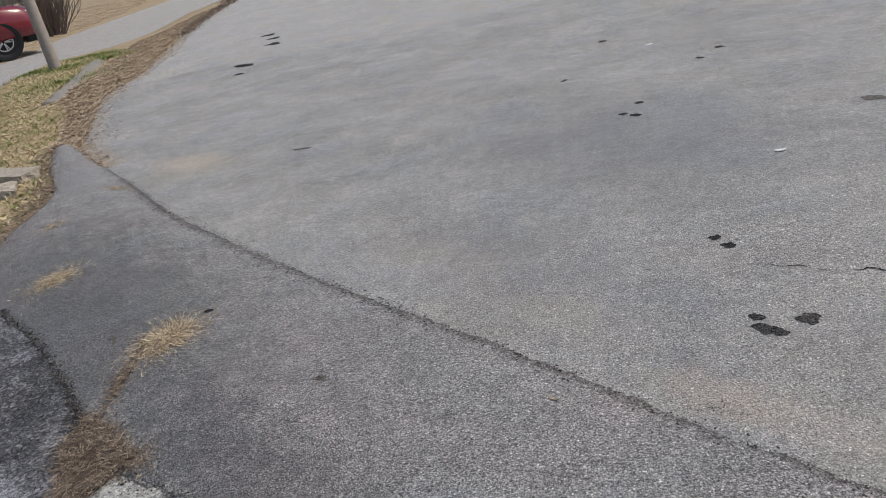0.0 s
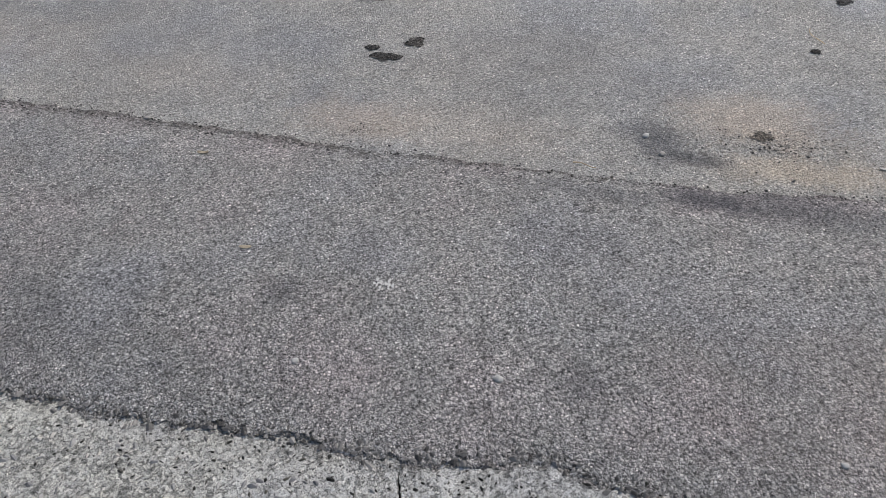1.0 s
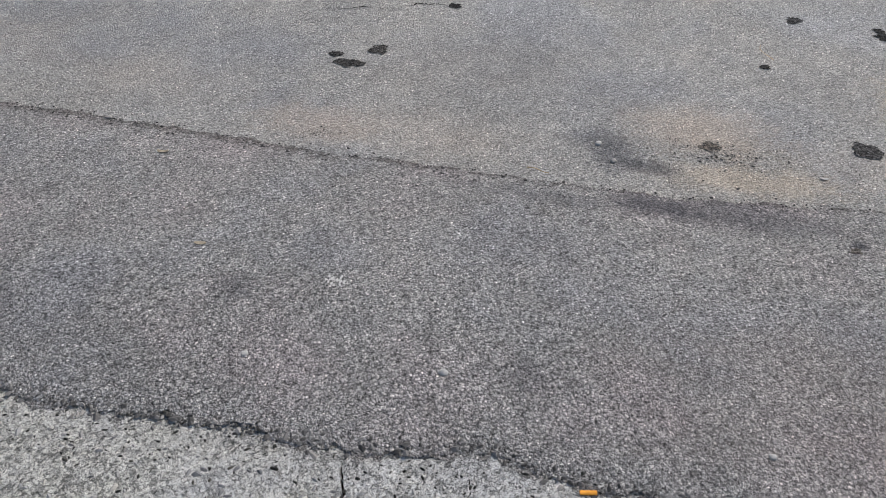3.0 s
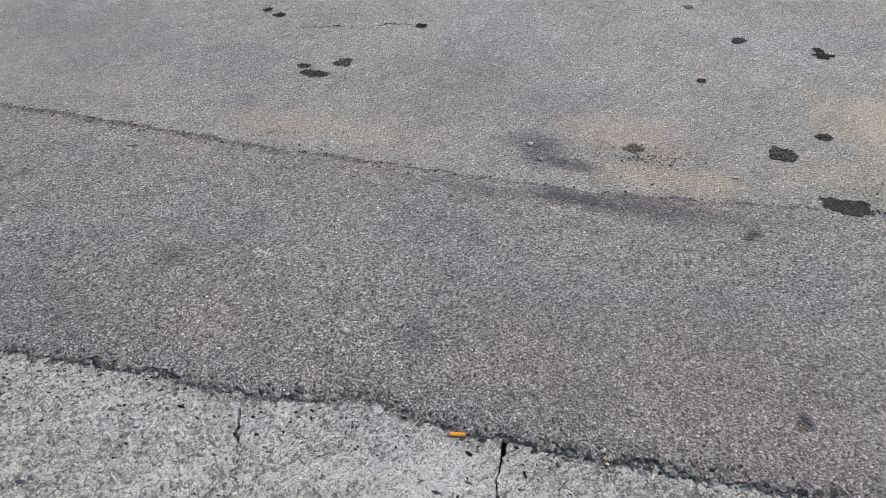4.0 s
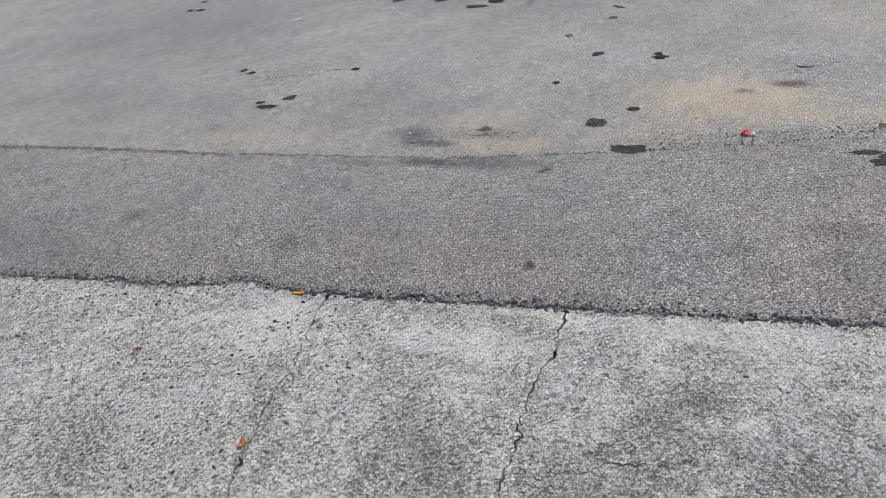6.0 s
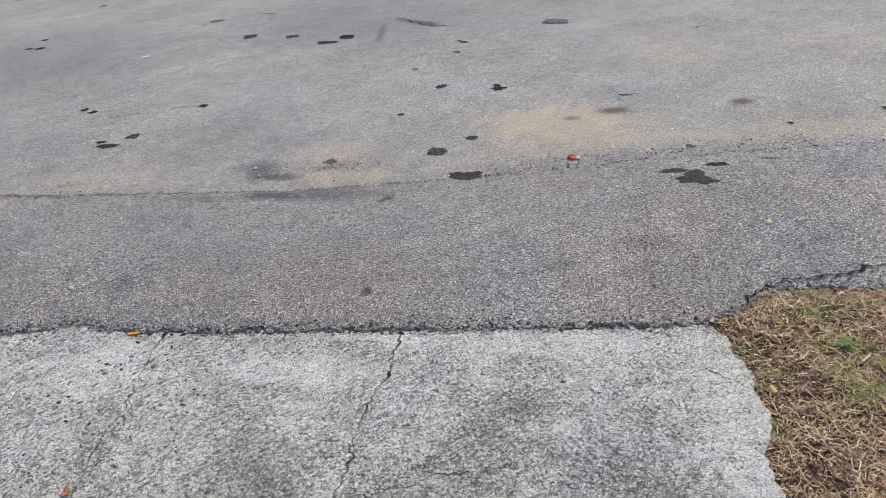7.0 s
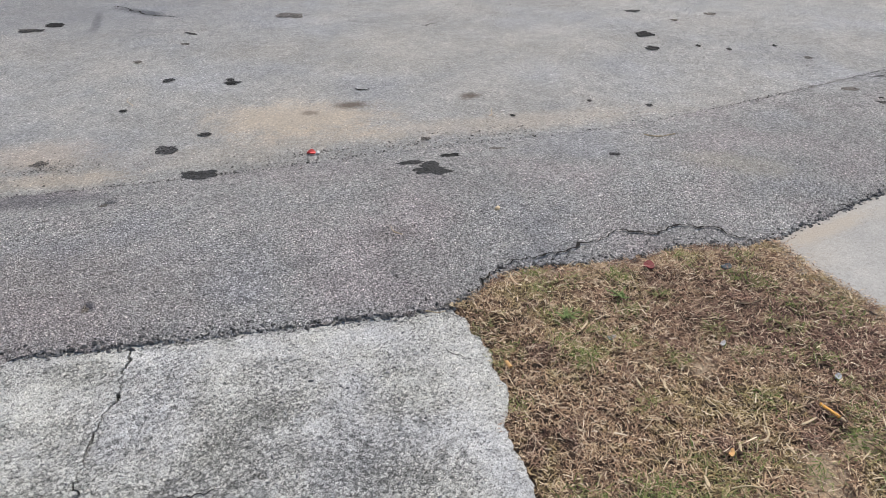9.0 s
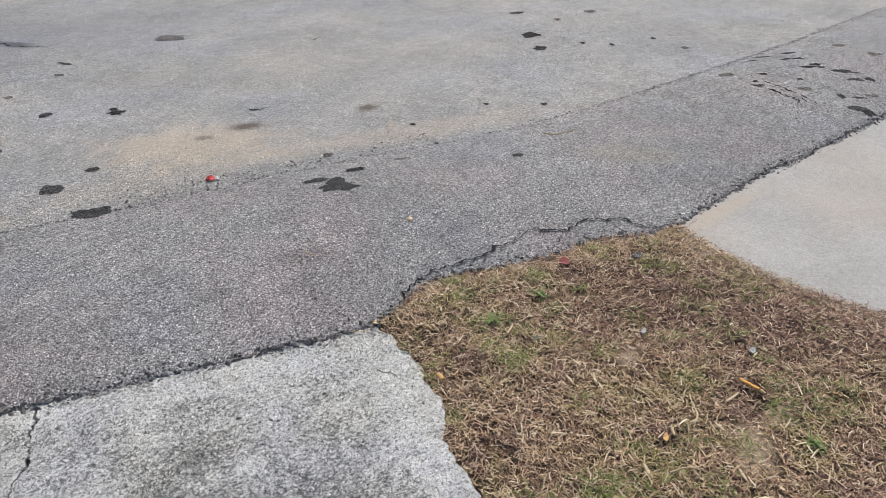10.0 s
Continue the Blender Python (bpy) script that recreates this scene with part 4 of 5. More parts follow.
p = scatter(litter, 80000, 23)
blades("straw_litter", p[:14000], np.maximum(corner_z(p[:14000]), 0.0), (0.04, 0.13), (0.006, 0.016), (-0.05, 0.6), M_DULL, "brown dead leaves drifted along the kerb", 0.5, 26)
p = p[14000:]
blades("straw_litter", p, np.maximum(corner_z(p), 0.0), (0.03, 0.12), (0.004, 0.012), (-0.05, 0.6), M_STRAW, "dead straw and leaves drifted along the kerb", 0.5, 24)
p = np.vstack([jagged(line([(-4.95, 7.2), (-4.4, 6.7), (-3.75, 5.95)], 0.02), 0.06, 5, 1)] * 12) + r.normal(0, 0.07, (12 * len(line([(-4.95, 7.2), (-4.4, 6.7), (-3.75, 5.95)], 0.02)), 2))
blades("straw_litter", p, np.full(len(p), 0.01), (0.03, 0.09), (0.003, 0.007), (0, 0.5), M_STRAW, "dead straw caught along the crease", 0.5, 25)
for x, y, rx, ry, turn, count, seed in ((-1.63, 2.62, 0.16, 0.19, -20, 4200, 41), (-2.70, 3.46, 0.15, 0.2, -30, 1700, 42), (-3.32, 4.40, 0.10, 0.16, -20, 260, 43), (-3.25, 5.16, 0.2, 0.07, -20, 260, 44)):
    p = oval(x, y, rx, ry, count, seed, turn)
    blades("straw_tuft", p, ground_height(p), (0.015, 0.05), (0.0018, 0.004), (0.0, 0.7), M_TUFT_STRAW, "tuft of dead straw growing through the asphalt", 0.5, seed)
p = np.vstack([oval(-1.70, 2.33, 0.045, 0.30, 700, 45, 6), oval(-1.62, 1.93, 0.12, 0.16, 2200, 46, 30), oval(-1.45, 1.86, 0.16, 0.09, 900, 47, -20)])
blades("straw_litter", p, ground_height(p), (0.015, 0.06), (0.0016, 0.0035), (0.0, 0.6), M_DULL, "brown grass filling the gap between the concrete slabs", 0.5, 48)
gap_ring = [(-1.75, 2.15), (-1.55, 2.02), (-1.40, 1.86), (-1.46, 1.72), (-1.8, 1.2), (-2.1, 0.9), (-1.62, 1.71), (-1.76, 1.96)]
p = scatter(gap_ring, 6000, 49)
blades("straw_litter", p, ground_height(p) + 0.012, (0.015, 0.06), (0.0014, 0.003), (0.0, 0.6), M_DULL, "brown grass filling the gap between the concrete slabs", 0.5, 50)
mound("verge_gap", gap_ring, -2.3, 0.7, -1.2, 2.3, 0.02, 0.02, 0.3, M_SOIL, "soil filling the gap between two slabs", 0.012)


p = np.vstack([oval(-9.3, 14.3, 0.9, 0.6, 2600, 61), oval(-8.6, 14.9, 0.7, 0.4, 1600, 62), oval(-8.0, 12.0, 1.2, 1.6, 1800, 63), oval(-9.6, 15.8, 0.9, 0.45, 2600, 65), oval(-10.2, 14.6, 0.6, 0.5, 1800, 66)])
p = p[inside(CORNER, p)]
blades("grass", p, corner_z(p), (0.06, 0.18), (0.004, 0.008), (0.5, 1.3), M_TUFT, "greener longer grass round the pole", 0.5, 64)
p = np.vstack([along_line(((-8.3, 17.6), (-9.2, 20.6), (-9.9, 23.6), (-10.4, 25.9), (-11.2, 29)), 4000, 0.15, 67)])
blades("straw_litter", p, np.full(len(p), 0.02), (0.05, 0.16), (0.012, 0.03), (0.0, 0.6), M_DULL, "ridge of dark leaf litter along the road's edge", 0.5, 68)
# near-black strands put the shadow and dark soil of the pad's gap into colour
rim = line([(-2.89, 3.2), (-2.53, 2.94), (-2.21, 2.64), (-2.02, 2.43), (-1.80, 2.17), (-1.70, 1.96)], 0.01)
p = np.repeat(rim, 30, axis=0) + r.normal(0, 0.026, (30 * len(rim), 2)) + (0.03, 0.015)
blades("straw_litter", p, np.full(len(p), 0.006), (0.01, 0.035), (0.003, 0.007), (0, 0.7), M_SHADE_AND_SOIL, "black strands for the shadow and dark soil in the gap along the pad", 0.6, 69)
p = np.vstack([oval(-6.6, 9.9, 0.5, 0.7, 2600, 74), along_line(((-6.55, 10.0), (-7.0, 11.3), (-7.7, 13.0), (-8.5, 14.9)), 2600, 0.09, 75)])
blades("straw_litter", p, np.maximum(corner_z(p), 0.03) + 0.01, (0.03, 0.11), (0.004, 0.012), (-0.05, 0.6), M_STRAW, "dead straw and leaves heaped against the kerb", 0.5, 76)
roadside = ((-4.6, 6.9), (-5.3, 8.2), (-6.1, 9.9), (-6.5, 12.0), (-7.3, 14.8), (-8.3, 17.6))
p = along_line(roadside, 3600, 0.13, 77)
blades("straw_litter", p, np.full(len(p), 0.008), (0.03, 0.10), (0.004, 0.010), (-0.05, 0.4), M_STRAW, "straw blown from the verge onto the road's edge", 0.5, 78)
p = along_line(roadside, 900, 0.17, 79)
blades("straw_litter", p, np.full(len(p), 0.008), (0.02, 0.07), (0.006, 0.014), (-0.05, 0.4), M_DULL, "brown leaf bits blown onto the road's edge", 0.5, 80)
west_edge = EDGE[EDGE[:, 0] < -3.2]
p = np.repeat(west_edge, 12, axis=0) + r.normal(-0.05, 0.10, (12 * len(west_edge), 2))
blades("straw_litter", p, np.full(len(p), 0.012), (0.02, 0.09), (0.002, 0.006), (0, 0.6), M_DULL, "dead grass and leaves along the apron's end", 0.5, 55)


# ---- side street, kerb and far bank ----
street_ring = [(-10.9, 14.3), (-11.6, 17.6), (-10.4, 17.3), (-10.2, 19.9), (-11.9, 26.5), (-12.6, 31), (-16, 69.5), (-24, 69.5), (-18.1, 34), (-16.9, 27), (-15.8, 23), (-16.0, 21.4), (-14.5, 13), (-13, 5), (-9, 5)]
sheet("street", [tuple(q) for q in jagged(line(street_ring, 0.3), 0.1, 1.2, 8.0)], -0.02, 0.05, M_STREET, "pale worn side street", "road")


def swept(points, profile, jitter, seed):
    """A profile (offset, height) drawn along a line on the ground."""
    c = line(points, 0.15)
    t = np.gradient(c, axis=0)
    t /= np.linalg.norm(t, axis=1)[:, None]
    nrm = np.stack([-t[:, 1], t[:, 0]], 1)
    bm = bmesh.new()
    rows = []
    for k, (q, v) in enumerate(zip(c, nrm)):
        rows.append([bm.verts.new((*(q + v * (o + jitter * wave(*q, 3, seed))), h * (1 + 0.15 * wave(*q, 1.5, seed + 1)))) for o, h in profile])
    for a, b in zip(rows, rows[1:]):
        for i in range(len(profile) - 1):
            bm.faces.new((a[i], a[i + 1], b[i + 1], b[i]))
    bm.faces.new(rows[0])
    bm.faces.new(rows[-1][::-1])
    return bm


kerb = part("kerb", swept([(-6.75, 9.85), (-6.95, 10.4), (-7.3, 11.2), (-7.75, 12.3), (-8.25, 13.5), (-8.75, 14.7)], ((-0.26, -0.05), (-0.26, 0.0), (-0.20, 0.035), (-0.08, 0.06), (0.04, 0.10), (0.10, 0.115), (0.15, 0.11), (0.18, 0.08), (0.18, -0.05)), 0.03, 2.0), M_KERB, None, "", True)
tagged(kerb, "weathered concrete kerb half buried in litter", "kerb", "", "structure")
bank = [(-14.7, 19.6), (-15.0, 21.6), (-15.9, 23.6), (-17.2, 27), (-18.4, 34), (-24, 69), (-60, 69), (-60, 8), (-13.8, 12)]
bank_z = mound("verge_bank", bank, -40, 12, -13.5, 60, 0.4, 0.4, 0.10, M_LAWN, "dry tan lawn rising beyond the side street", 0.06)
p = scatter([(-16.3, 22), (-17.3, 27), (-18.6, 34), (-22, 45), (-26, 40), (-22, 24)], 36000, 71)
blades("grass", p, bank_z(p), (0.05, 0.14), (0.007, 0.016), (0.0, 0.5), M_STRAW, "dry straw-coloured lawn beyond the street", 0.5, 72)


# ---- utility pole ----
def pole():
    top = empty("utility_pole", pose(-9.62, 14.45, -0.05))
    bm = bmesh.new()
    rings = []
    for k in range(13):
        h = k * 0.6
        rad = 0.118 - 0.005 * k
        rings.append([bm.verts.new((rad * (1 + 0.05 * wave(i, k * 0.2, 0.7, 5)) * math.cos(i * math.pi / 8), rad * (1 + 0.05 * wave(i, k * 0.2, 0.7, 9)) * math.sin(i * math.pi / 8), h)) for i in range(16)])
    for a, b in zip(rings, rings[1:]):
        for i in range(16):
            bm.faces.new((a[i], a[(i + 1) % 16], b[(i + 1) % 16], b[i]))
    bm.faces.new(rings[-1])
    part("post", bm, M_POLE, top, "", True)
    return tagged(top, "weathered grey-brown wooden utility pole in the grass", "utility pole")


pole()


# ---- bare shrub ----
def shrub():
    top = empty("bare_shrub", pose(-17.9, 27.3, 0.0))
    rr = random.Random(4)
    bm = bmesh.new()

    def limb(a, way, length, rad, depth):
        steps, pts = 5, [a]
        for _ in range(steps):
            way = (way + Vector((rr.uniform(-0.2, 0.2), rr.uniform(-0.2, 0.2), rr.uniform(-0.05, 0.12)))).normalized()
            pts.append(pts[-1] + way * length / steps)
        prev = None
        for k, q in enumerate(pts):
            w = rad * (1 - 0.75 * k / steps)
            ring = [bm.verts.new(q + Vector((w * math.cos(i * 2.094), w * math.sin(i * 2.094), 0))) for i in range(3)]
            if prev:
                for i in range(3):
                    bm.faces.new((prev[i], prev[(i + 1) % 3], ring[(i + 1) % 3], ring[i]))
            prev = ring
        if depth:
            for _ in range(4):
                k = rr.randint(1, steps)
                limb(pts[k], (way + Vector((rr.uniform(-0.7, 0.7), rr.uniform(-0.7, 0.7), rr.uniform(-0.1, 0.5)))).normalized(), length * rr.uniform(0.4, 0.7), rad * 0.55, depth - 1)
    for k in range(80):
        a = rr.uniform(0, 6.283)
        out = rr.uniform(0.1, 0.95)
        limb(Vector((0.5 * math.cos(a) * out, 0.5 * math.sin(a) * out, 0)), Vector((math.cos(a) * out, math.sin(a) * out, 1.1)).normalized(), rr.uniform(1.1, 2.0), rr.uniform(0.016, 0.034), 2)
    part("branch", bm, M_STEM, top)
    return tagged(top, "bare brown many-stemmed shrub beside the parked car", "shrub")


shrub()


# ---- parked car ----
def spun(profile, n=28):
    """A wheel-like solid about the y axis from (radius, y) pairs."""
    bm = bmesh.new()
    rings = [[bm.verts.new((rad * math.cos(i * 2 * math.pi / n), y, rad * math.sin(i * 2 * math.pi / n))) for i in range(n)] for rad, y in profile]
    for a, b in zip(rings, rings[1:]):
        for i in range(n):
            bm.faces.new((a[i], a[(i + 1) % n], b[(i + 1) % n], b[i]))
    return bm


def box(x0, x1, y0, y1, z0, z1, bevel=0.02):
    bm = bmesh.new()
    bmesh.ops.create_cube(bm, size=1, matrix=Matrix.Translation(((x0 + x1) / 2, (y0 + y1) / 2, (z0 + z1) / 2)) @ Matrix.Diagonal((x1 - x0, y1 - y0, z1 - z0, 1)))
    if bevel:
        bmesh.ops.bevel(bm, geom=bm.edges[:], offset=bevel, segments=2, affect="EDGES", profile=0.6)
    return bm


def loft(sections):
    """A body through rings of (y, z) given at rising x."""
    bm = bmesh.new()
    rings = [[bm.verts.new((x, y, z)) for y, z in ring] for x, ring in sections]
    n = len(rings[0])
    for a, b in zip(rings, rings[1:]):
        for i in range(n):
            bm.faces.new((a[i], a[(i + 1) % n], b[(i + 1) % n], b[i]))
    bm.faces.new(rings[0][::-1])
    bm.faces.new(rings[-1])
    return bm


def car():
    """Nose along +x, its right flank towards -y; the origin is on the ground under the front axle."""
    top = empty("parked_car", pose(-15.55, 21.05, 0.09, 0, 0, 45))

    def ring(half, z0, z1, tuck):
        return [(-half, z0), (-half - 0.02, (z0 + z1) * 0.5), (-half + 0.02, z1 - 0.12), (-half + tuck, z1), (half - tuck, z1), (half - 0.02, z1 - 0.12), (half + 0.02, (z0 + z1) * 0.5), (half, z0)]
    body = loft([(-3.6, ring(0.78, 0.55, 1.1, 0.15)), (-3.4, ring(0.90, 0.36, 1.2, 0.1)), (-2.2, ring(0.93, 0.34, 1.2, 0.1)), (-0.6, ring(0.94, 0.34, 1.20, 0.1)), (0.1, ring(0.94, 0.40, 1.18, 0.16)),
                 (0.60, ring(0.92, 0.38, 1.12, 0.2)), (0.90, ring(0.82, 0.40, 1.02, 0.22)), (1.04, ring(0.62, 0.46, 0.86, 0.2))])
    part("body", body, M_CAR, top, "glossy dark red body", True)
    part("cabin", loft([(-3.3, [(-0.76, 1.15), (-0.68, 1.65), (0.68, 1.65), (0.76, 1.15)]), (-2.6, [(-0.82, 1.15), (-0.70, 1.80), (0.70, 1.80), (0.82, 1.15)]), (-1.2, [(-0.84, 1.15), (-0.70, 1.80), (0.70, 1.80), (0.84, 1.15)]),
                        (-0.15, [(-0.82, 1.15), (-0.76, 1.24), (0.76, 1.24), (0.82, 1.15)])]), M_GLASS, top, "dark glazed cabin")
    part("bumper", box(0.55, 1.09, -0.78, 0.78, 0.22, 0.50, 0.07), M_TRIM, top, "black lower front bumper")
    part("sill", box(-2.5, -0.4, -0.97, -0.88, 0.24, 0.44, 0.03), M_TRIM, top, "black sill cladding")
    part("grille", box(0.95, 1.07, -0.50, 0.50, 0.58, 0.84, 0.03), M_TRIM, top, "black grille")
    for y in (-0.68, 0.68):
        part("headlight", box(0.66, 0.97, y - 0.15, y + 0.15, 0.84, 0.98, 0.05), M_LAMP, top, "clear swept headlight")
    for x, y in ((0, -0.82), (0, 0.82), (-2.65, -0.82), (-2.65, 0.82)):
        s = 1 if y > 0 else -1
        part("wheel_arch", spun(((0.30, y + 0.112 * s), (0.37, y + 0.135 * s), (0.44, y + 0.142 * s), (0.45, y + 0.10 * s))), M_TRIM, top, "black wheel arch").matrix_local = pose(x, 0, 0.36)
        wheel = part("wheel", spun(((0.22, y - 0.1), (0.33, y - 0.11), (0.36, y - 0.08), (0.36, y + 0.08), (0.33, y + 0.11), (0.22, y + 0.1))), M_TYRE, top, "black tyre", True)
        wheel.matrix_local = pose(x, 0, 0.36)
        part("rim", spun(((0.235, y + 0.06 * s), (0.235, y + 0.10 * s), (0.21, y + 0.105 * s), (0.20, y + 0.05 * s))), M_RIM, wheel, "bright alloy rim")
        part("hub", spun(((0.21, y + 0.03 * s), (0.05, y + 0.04 * s), (0.001, y + 0.04 * s))), M_TRIM, wheel, "dark wheel centre")
        for k in range(5):
            for off in (-0.14, 0.14):
                spoke = box(0.03, 0.22, y + 0.06 * s - 0.012, y + 0.06 * s + 0.012, -0.013, 0.013, 0.004)
                bmesh.ops.rotate(spoke, verts=spoke.verts[:], cent=(0, 0, 0), matrix=Matrix.Rotation(k * 1.2566 + off, 3, "Y"))
                part("spoke", spoke, M_RIM, wheel)
    top.scale = (1.15, 1.15, 1.15)
    return tagged(top, "glossy dark red car parked across the side street", "car")


car()


# ---- broken concrete block and rock on the verge ----
def rough_block(name, m, sx, sy, sz, amount, seed, material, label, category):
    bm = bmesh.new()
    bmesh.ops.create_cube(bm, size=1, matrix=Matrix.Diagonal((sx, sy, sz, 1)))
    bmesh.ops.subdivide_edges(bm, edges=bm.edges[:], cuts=5, use_grid_fill=True)
    for v in bm.verts:
        c = v.co
        v.co += c.normalized() * amount * noise.fractal(c * 9 + Vector((seed, 0, 0)), 0.8, 2, 3)
    ob = part(name, bm, material, None, "", False)
    ob.matrix_world = m
    return tagged(ob, label, category)


rough_block("concrete_block", pose(-4.78, 5.93, 0.07, 3, 4, -8), 0.62, 0.22, 0.11, 0.02, 3, M_BLOCK, "broken tan concrete slab lying in the dry grass", "block")
rough_block("rock", pose(-4.42, 5.36, 0.06, 10, 20, 30), 0.22, 0.17, 0.17, 0.05, 8, M_BLOCK, "grey angular rock half sunk in dry grass", "rock")


# ---- oil and tar spots ----
def oil_spot(x, y, rx, ry, turn=-42.0, faded=False, uneven=0.55, label=""):
    """A thin dark stain with a ragged rim, lying on the paving."""
    n, seed = 44, x * 7.3 + y * 3.1
    rings, c, s = (0.0, 0.35, 0.7, 1.0), math.cos(radians(turn)), math.sin(radians(turn))
    pts = []
    for f in rings:
        for i in range(n):
            a = i * 2 * math.pi / n
            k = f * (1 + uneven * noise.fractal(Vector((math.cos(a) * 1.3, math.sin(a) * 1.3, seed)), 0.9, 2.2, 4) + 0.07 * noise.noise(Vector((a * 9, seed, 0))))
            u, v = rx * k * math.cos(a), ry * k * math.sin(a)
            pts.append((x + u * c - v * s, y + u * s + v * c))
    pts = np.array(pts)
    z = ground_height(pts) + np.repeat([0.0020, 0.0020, 0.0019, 0.0014], n)
    faces = [(k * n + i, k * n + (i + 1) % n, (k + 1) * n + (i + 1) % n, (k + 1) * n + i) for k in range(3) for i in range(n)]
    ob = mesh_object("oil_stain", np.concatenate([pts, z[:, None]], 1), faces, M_TAR_FADED if faded else (M_TAR_FRESH if label else M_TAR))
    return tagged(ob, label or ("faded grey-brown oil stain on worn asphalt" if faded else "black oil stain soaked into the asphalt"), "stain", "oil stains on the asphalt")


oil_spot(0.751, 2.252, 0.047, 0.036)
oil_spot(0.734, 2.342, 0.024, 0.026)
oil_spot(0.894, 2.302, 0.036, 0.036)
oil_spot(0.744, 3.016, 0.02, 0.024)
oil_spot(0.779, 2.926, 0.026, 0.022)
oil_spot(1.998, 0.972, 0.045, 0.042)
oil_spot(1.943, 0.662, 0.072, 0.052, -38, False, 0.45, "large black oil stain at the edge of the apron")
oil_spot(2.198, 0.992, 0.028, 0.018)
oil_spot(1.573, 1.218, 0.03, 0.022, -40, True)
oil_spot(2.478, 1.746, 0.03, 0.03)
oil_spot(2.676, 1.478, 0.034, 0.026, -42, False, 0.9)
oil_spot(2.70, 1.525, 0.02, 0.016, -42, False, 0.9)
oil_spot(2.098, 1.516, 0.02, 0.018)
oil_spot(2.552, -0.022, 0.066, 0.052, -42, False, 1.1, "large black tar patch on the apron")
oil_spot(2.60, 0.015, 0.03, 0.022, -42, False, 0.8, "small black tar patch on the apron")
oil_spot(2.558, 0.085, 0.055, 0.020, -40, False, 0.6, "ragged black tar patch on the apron")
oil_spot(2.730, 0.021, 0.045, 0.024)
oil_spot(2.827, 0.248, 0.024, 0.016, -42, True)
oil_spot(2.923, -0.072, 0.038, 0.012, -42, True)
oil_spot(3.164, -0.494, 0.026, 0.016)
oil_spot(3.876, -0.282, 0.017, 0.018)
oil_spot(3.307, 0.133, 0.013, 0.012)
oil_spot(3.726, -0.032, 0.015, 0.014)
oil_spot(4.995, 0.358, 0.058, 0.055)
oil_spot(4.755, 0.168, 0.042, 0.042)
oil_spot(4.995, -0.012, 0.02, 0.022)
oil_spot(5.055, -0.182, 0.02, 0.022)
oil_spot(5.315, -0.352, 0.016, 0.02)
oil_spot(5.215, -0.591, 0.03, 0.022, -46, True)
oil_spot(5.474, 0.697, 0.05, 0.03)
oil_spot(5.444, 0.368, 0.024, 0.028, -50, True)
oil_spot(5.774, 0.268, 0.04, 0.04, -50, True)
oil_spot(2.058, 3.863, 0.06, 0.05)
oil_spot(2.288, 3.574, 0.048, 0.04)
oil_spot(2.408, 3.184, 0.08, 0.036, -50)
oil_spot(2.558, 3.214, 0.06, 0.06)
oil_spot(3.047, 2.425, 0.05, 0.016, -80)
oil_spot(2.897, 2.255, 0.03, 0.02, -50, True)
oil_spot(2.528, 2.145, 0.022, 0.02, -46, True)
oil_spot(1.329, 2.507, 0.026, 0.022)
oil_spot(0.599, 5.114, 0.035, 0.035)
oil_spot(0.679, 5.044, 0.045, 0.03)
oil_spot(0.739, 5.343, 0.035, 0.03)
oil_spot(-4.63, 13.5, 0.16, 0.12, -44)
oil_spot(-4.03, 10.0, 0.10, 0.06, -40)
oil_spot(-4.195, 10.737, 0.20, 0.10, -40)
oil_spot(-4.365, 12.685, 0.18, 0.14, -44)
oil_spot(-4.944, 14.184, 0.17, 0.14, -44)
oil_spot(-1.858, 5.553, 0.08, 0.03, -10, True)
oil_spot(1.598, 6.712, 0.04, 0.04)
oil_spot(1.379, 6.412, 0.04, 0.035)
oil_spot(0.719, 7.841, 0.04, 0.05)
oil_spot(0.260, 6.392, 0.025, 0.04)
oil_spot(2.018, 4.643, 0.06, 0.05, -33, True)
oil_spot(3.746, 2.335, 0.10, 0.06, -55, True)
oil_spot(-1.921, 2.684, 0.05, 0.014, -60, True, 0.9)
oil_spot(-1.521, 2.826, 0.022, 0.018)
oil_spot(-0.816, 2.178, 0.026, 0.018, -20, True)
oil_spot(1.552, 0.640, 0.016, 0.014, -40, True)
oil_spot(1.205, 0.085, 0.010, 0.016, -40, True)
# the spotted stretch of the apron
oil_spot(4.725, -0.949, 0.048, 0.042, -58, True)
for x, y, rx, ry in ((5.204, -1.043, 0.05, 0.014), (5.092, -1.005, 0.03, 0.014), (5.325, -1.16, 0.04, 0.016), (5.167, -1.174, 0.03, 0.016), (5.2, -1.229, 0.034, 0.016), (5.028, -1.304, 0.04, 0.02),
                     (5.094, -1.336, 0.032, 0.022), (5.056, -1.371, 0.02, 0.014), (4.796, -1.124, 0.024, 0.022), (4.577, -1.149, 0.03, 0.018), (4.642, -1.12, 0.016, 0.014), (4.78, -1.315, 0.018, 0.014),
                     (5.038, -1.473, 0.045, 0.034), (4.934, -1.555, 0.045, 0.02), (4.982, -1.617, 0.03, 0.03), (4.639, -1.532, 0.016, 0.03), (4.532, -1.629, 0.05, 0.026), (4.518, -1.679, 0.03, 0.03),
                     (4.678, -1.612, 0.03, 0.012), (5.045, -1.541, 0.022, 0.012)):
    oil_spot(x, y, rx, ry, -58, False, 0.75)
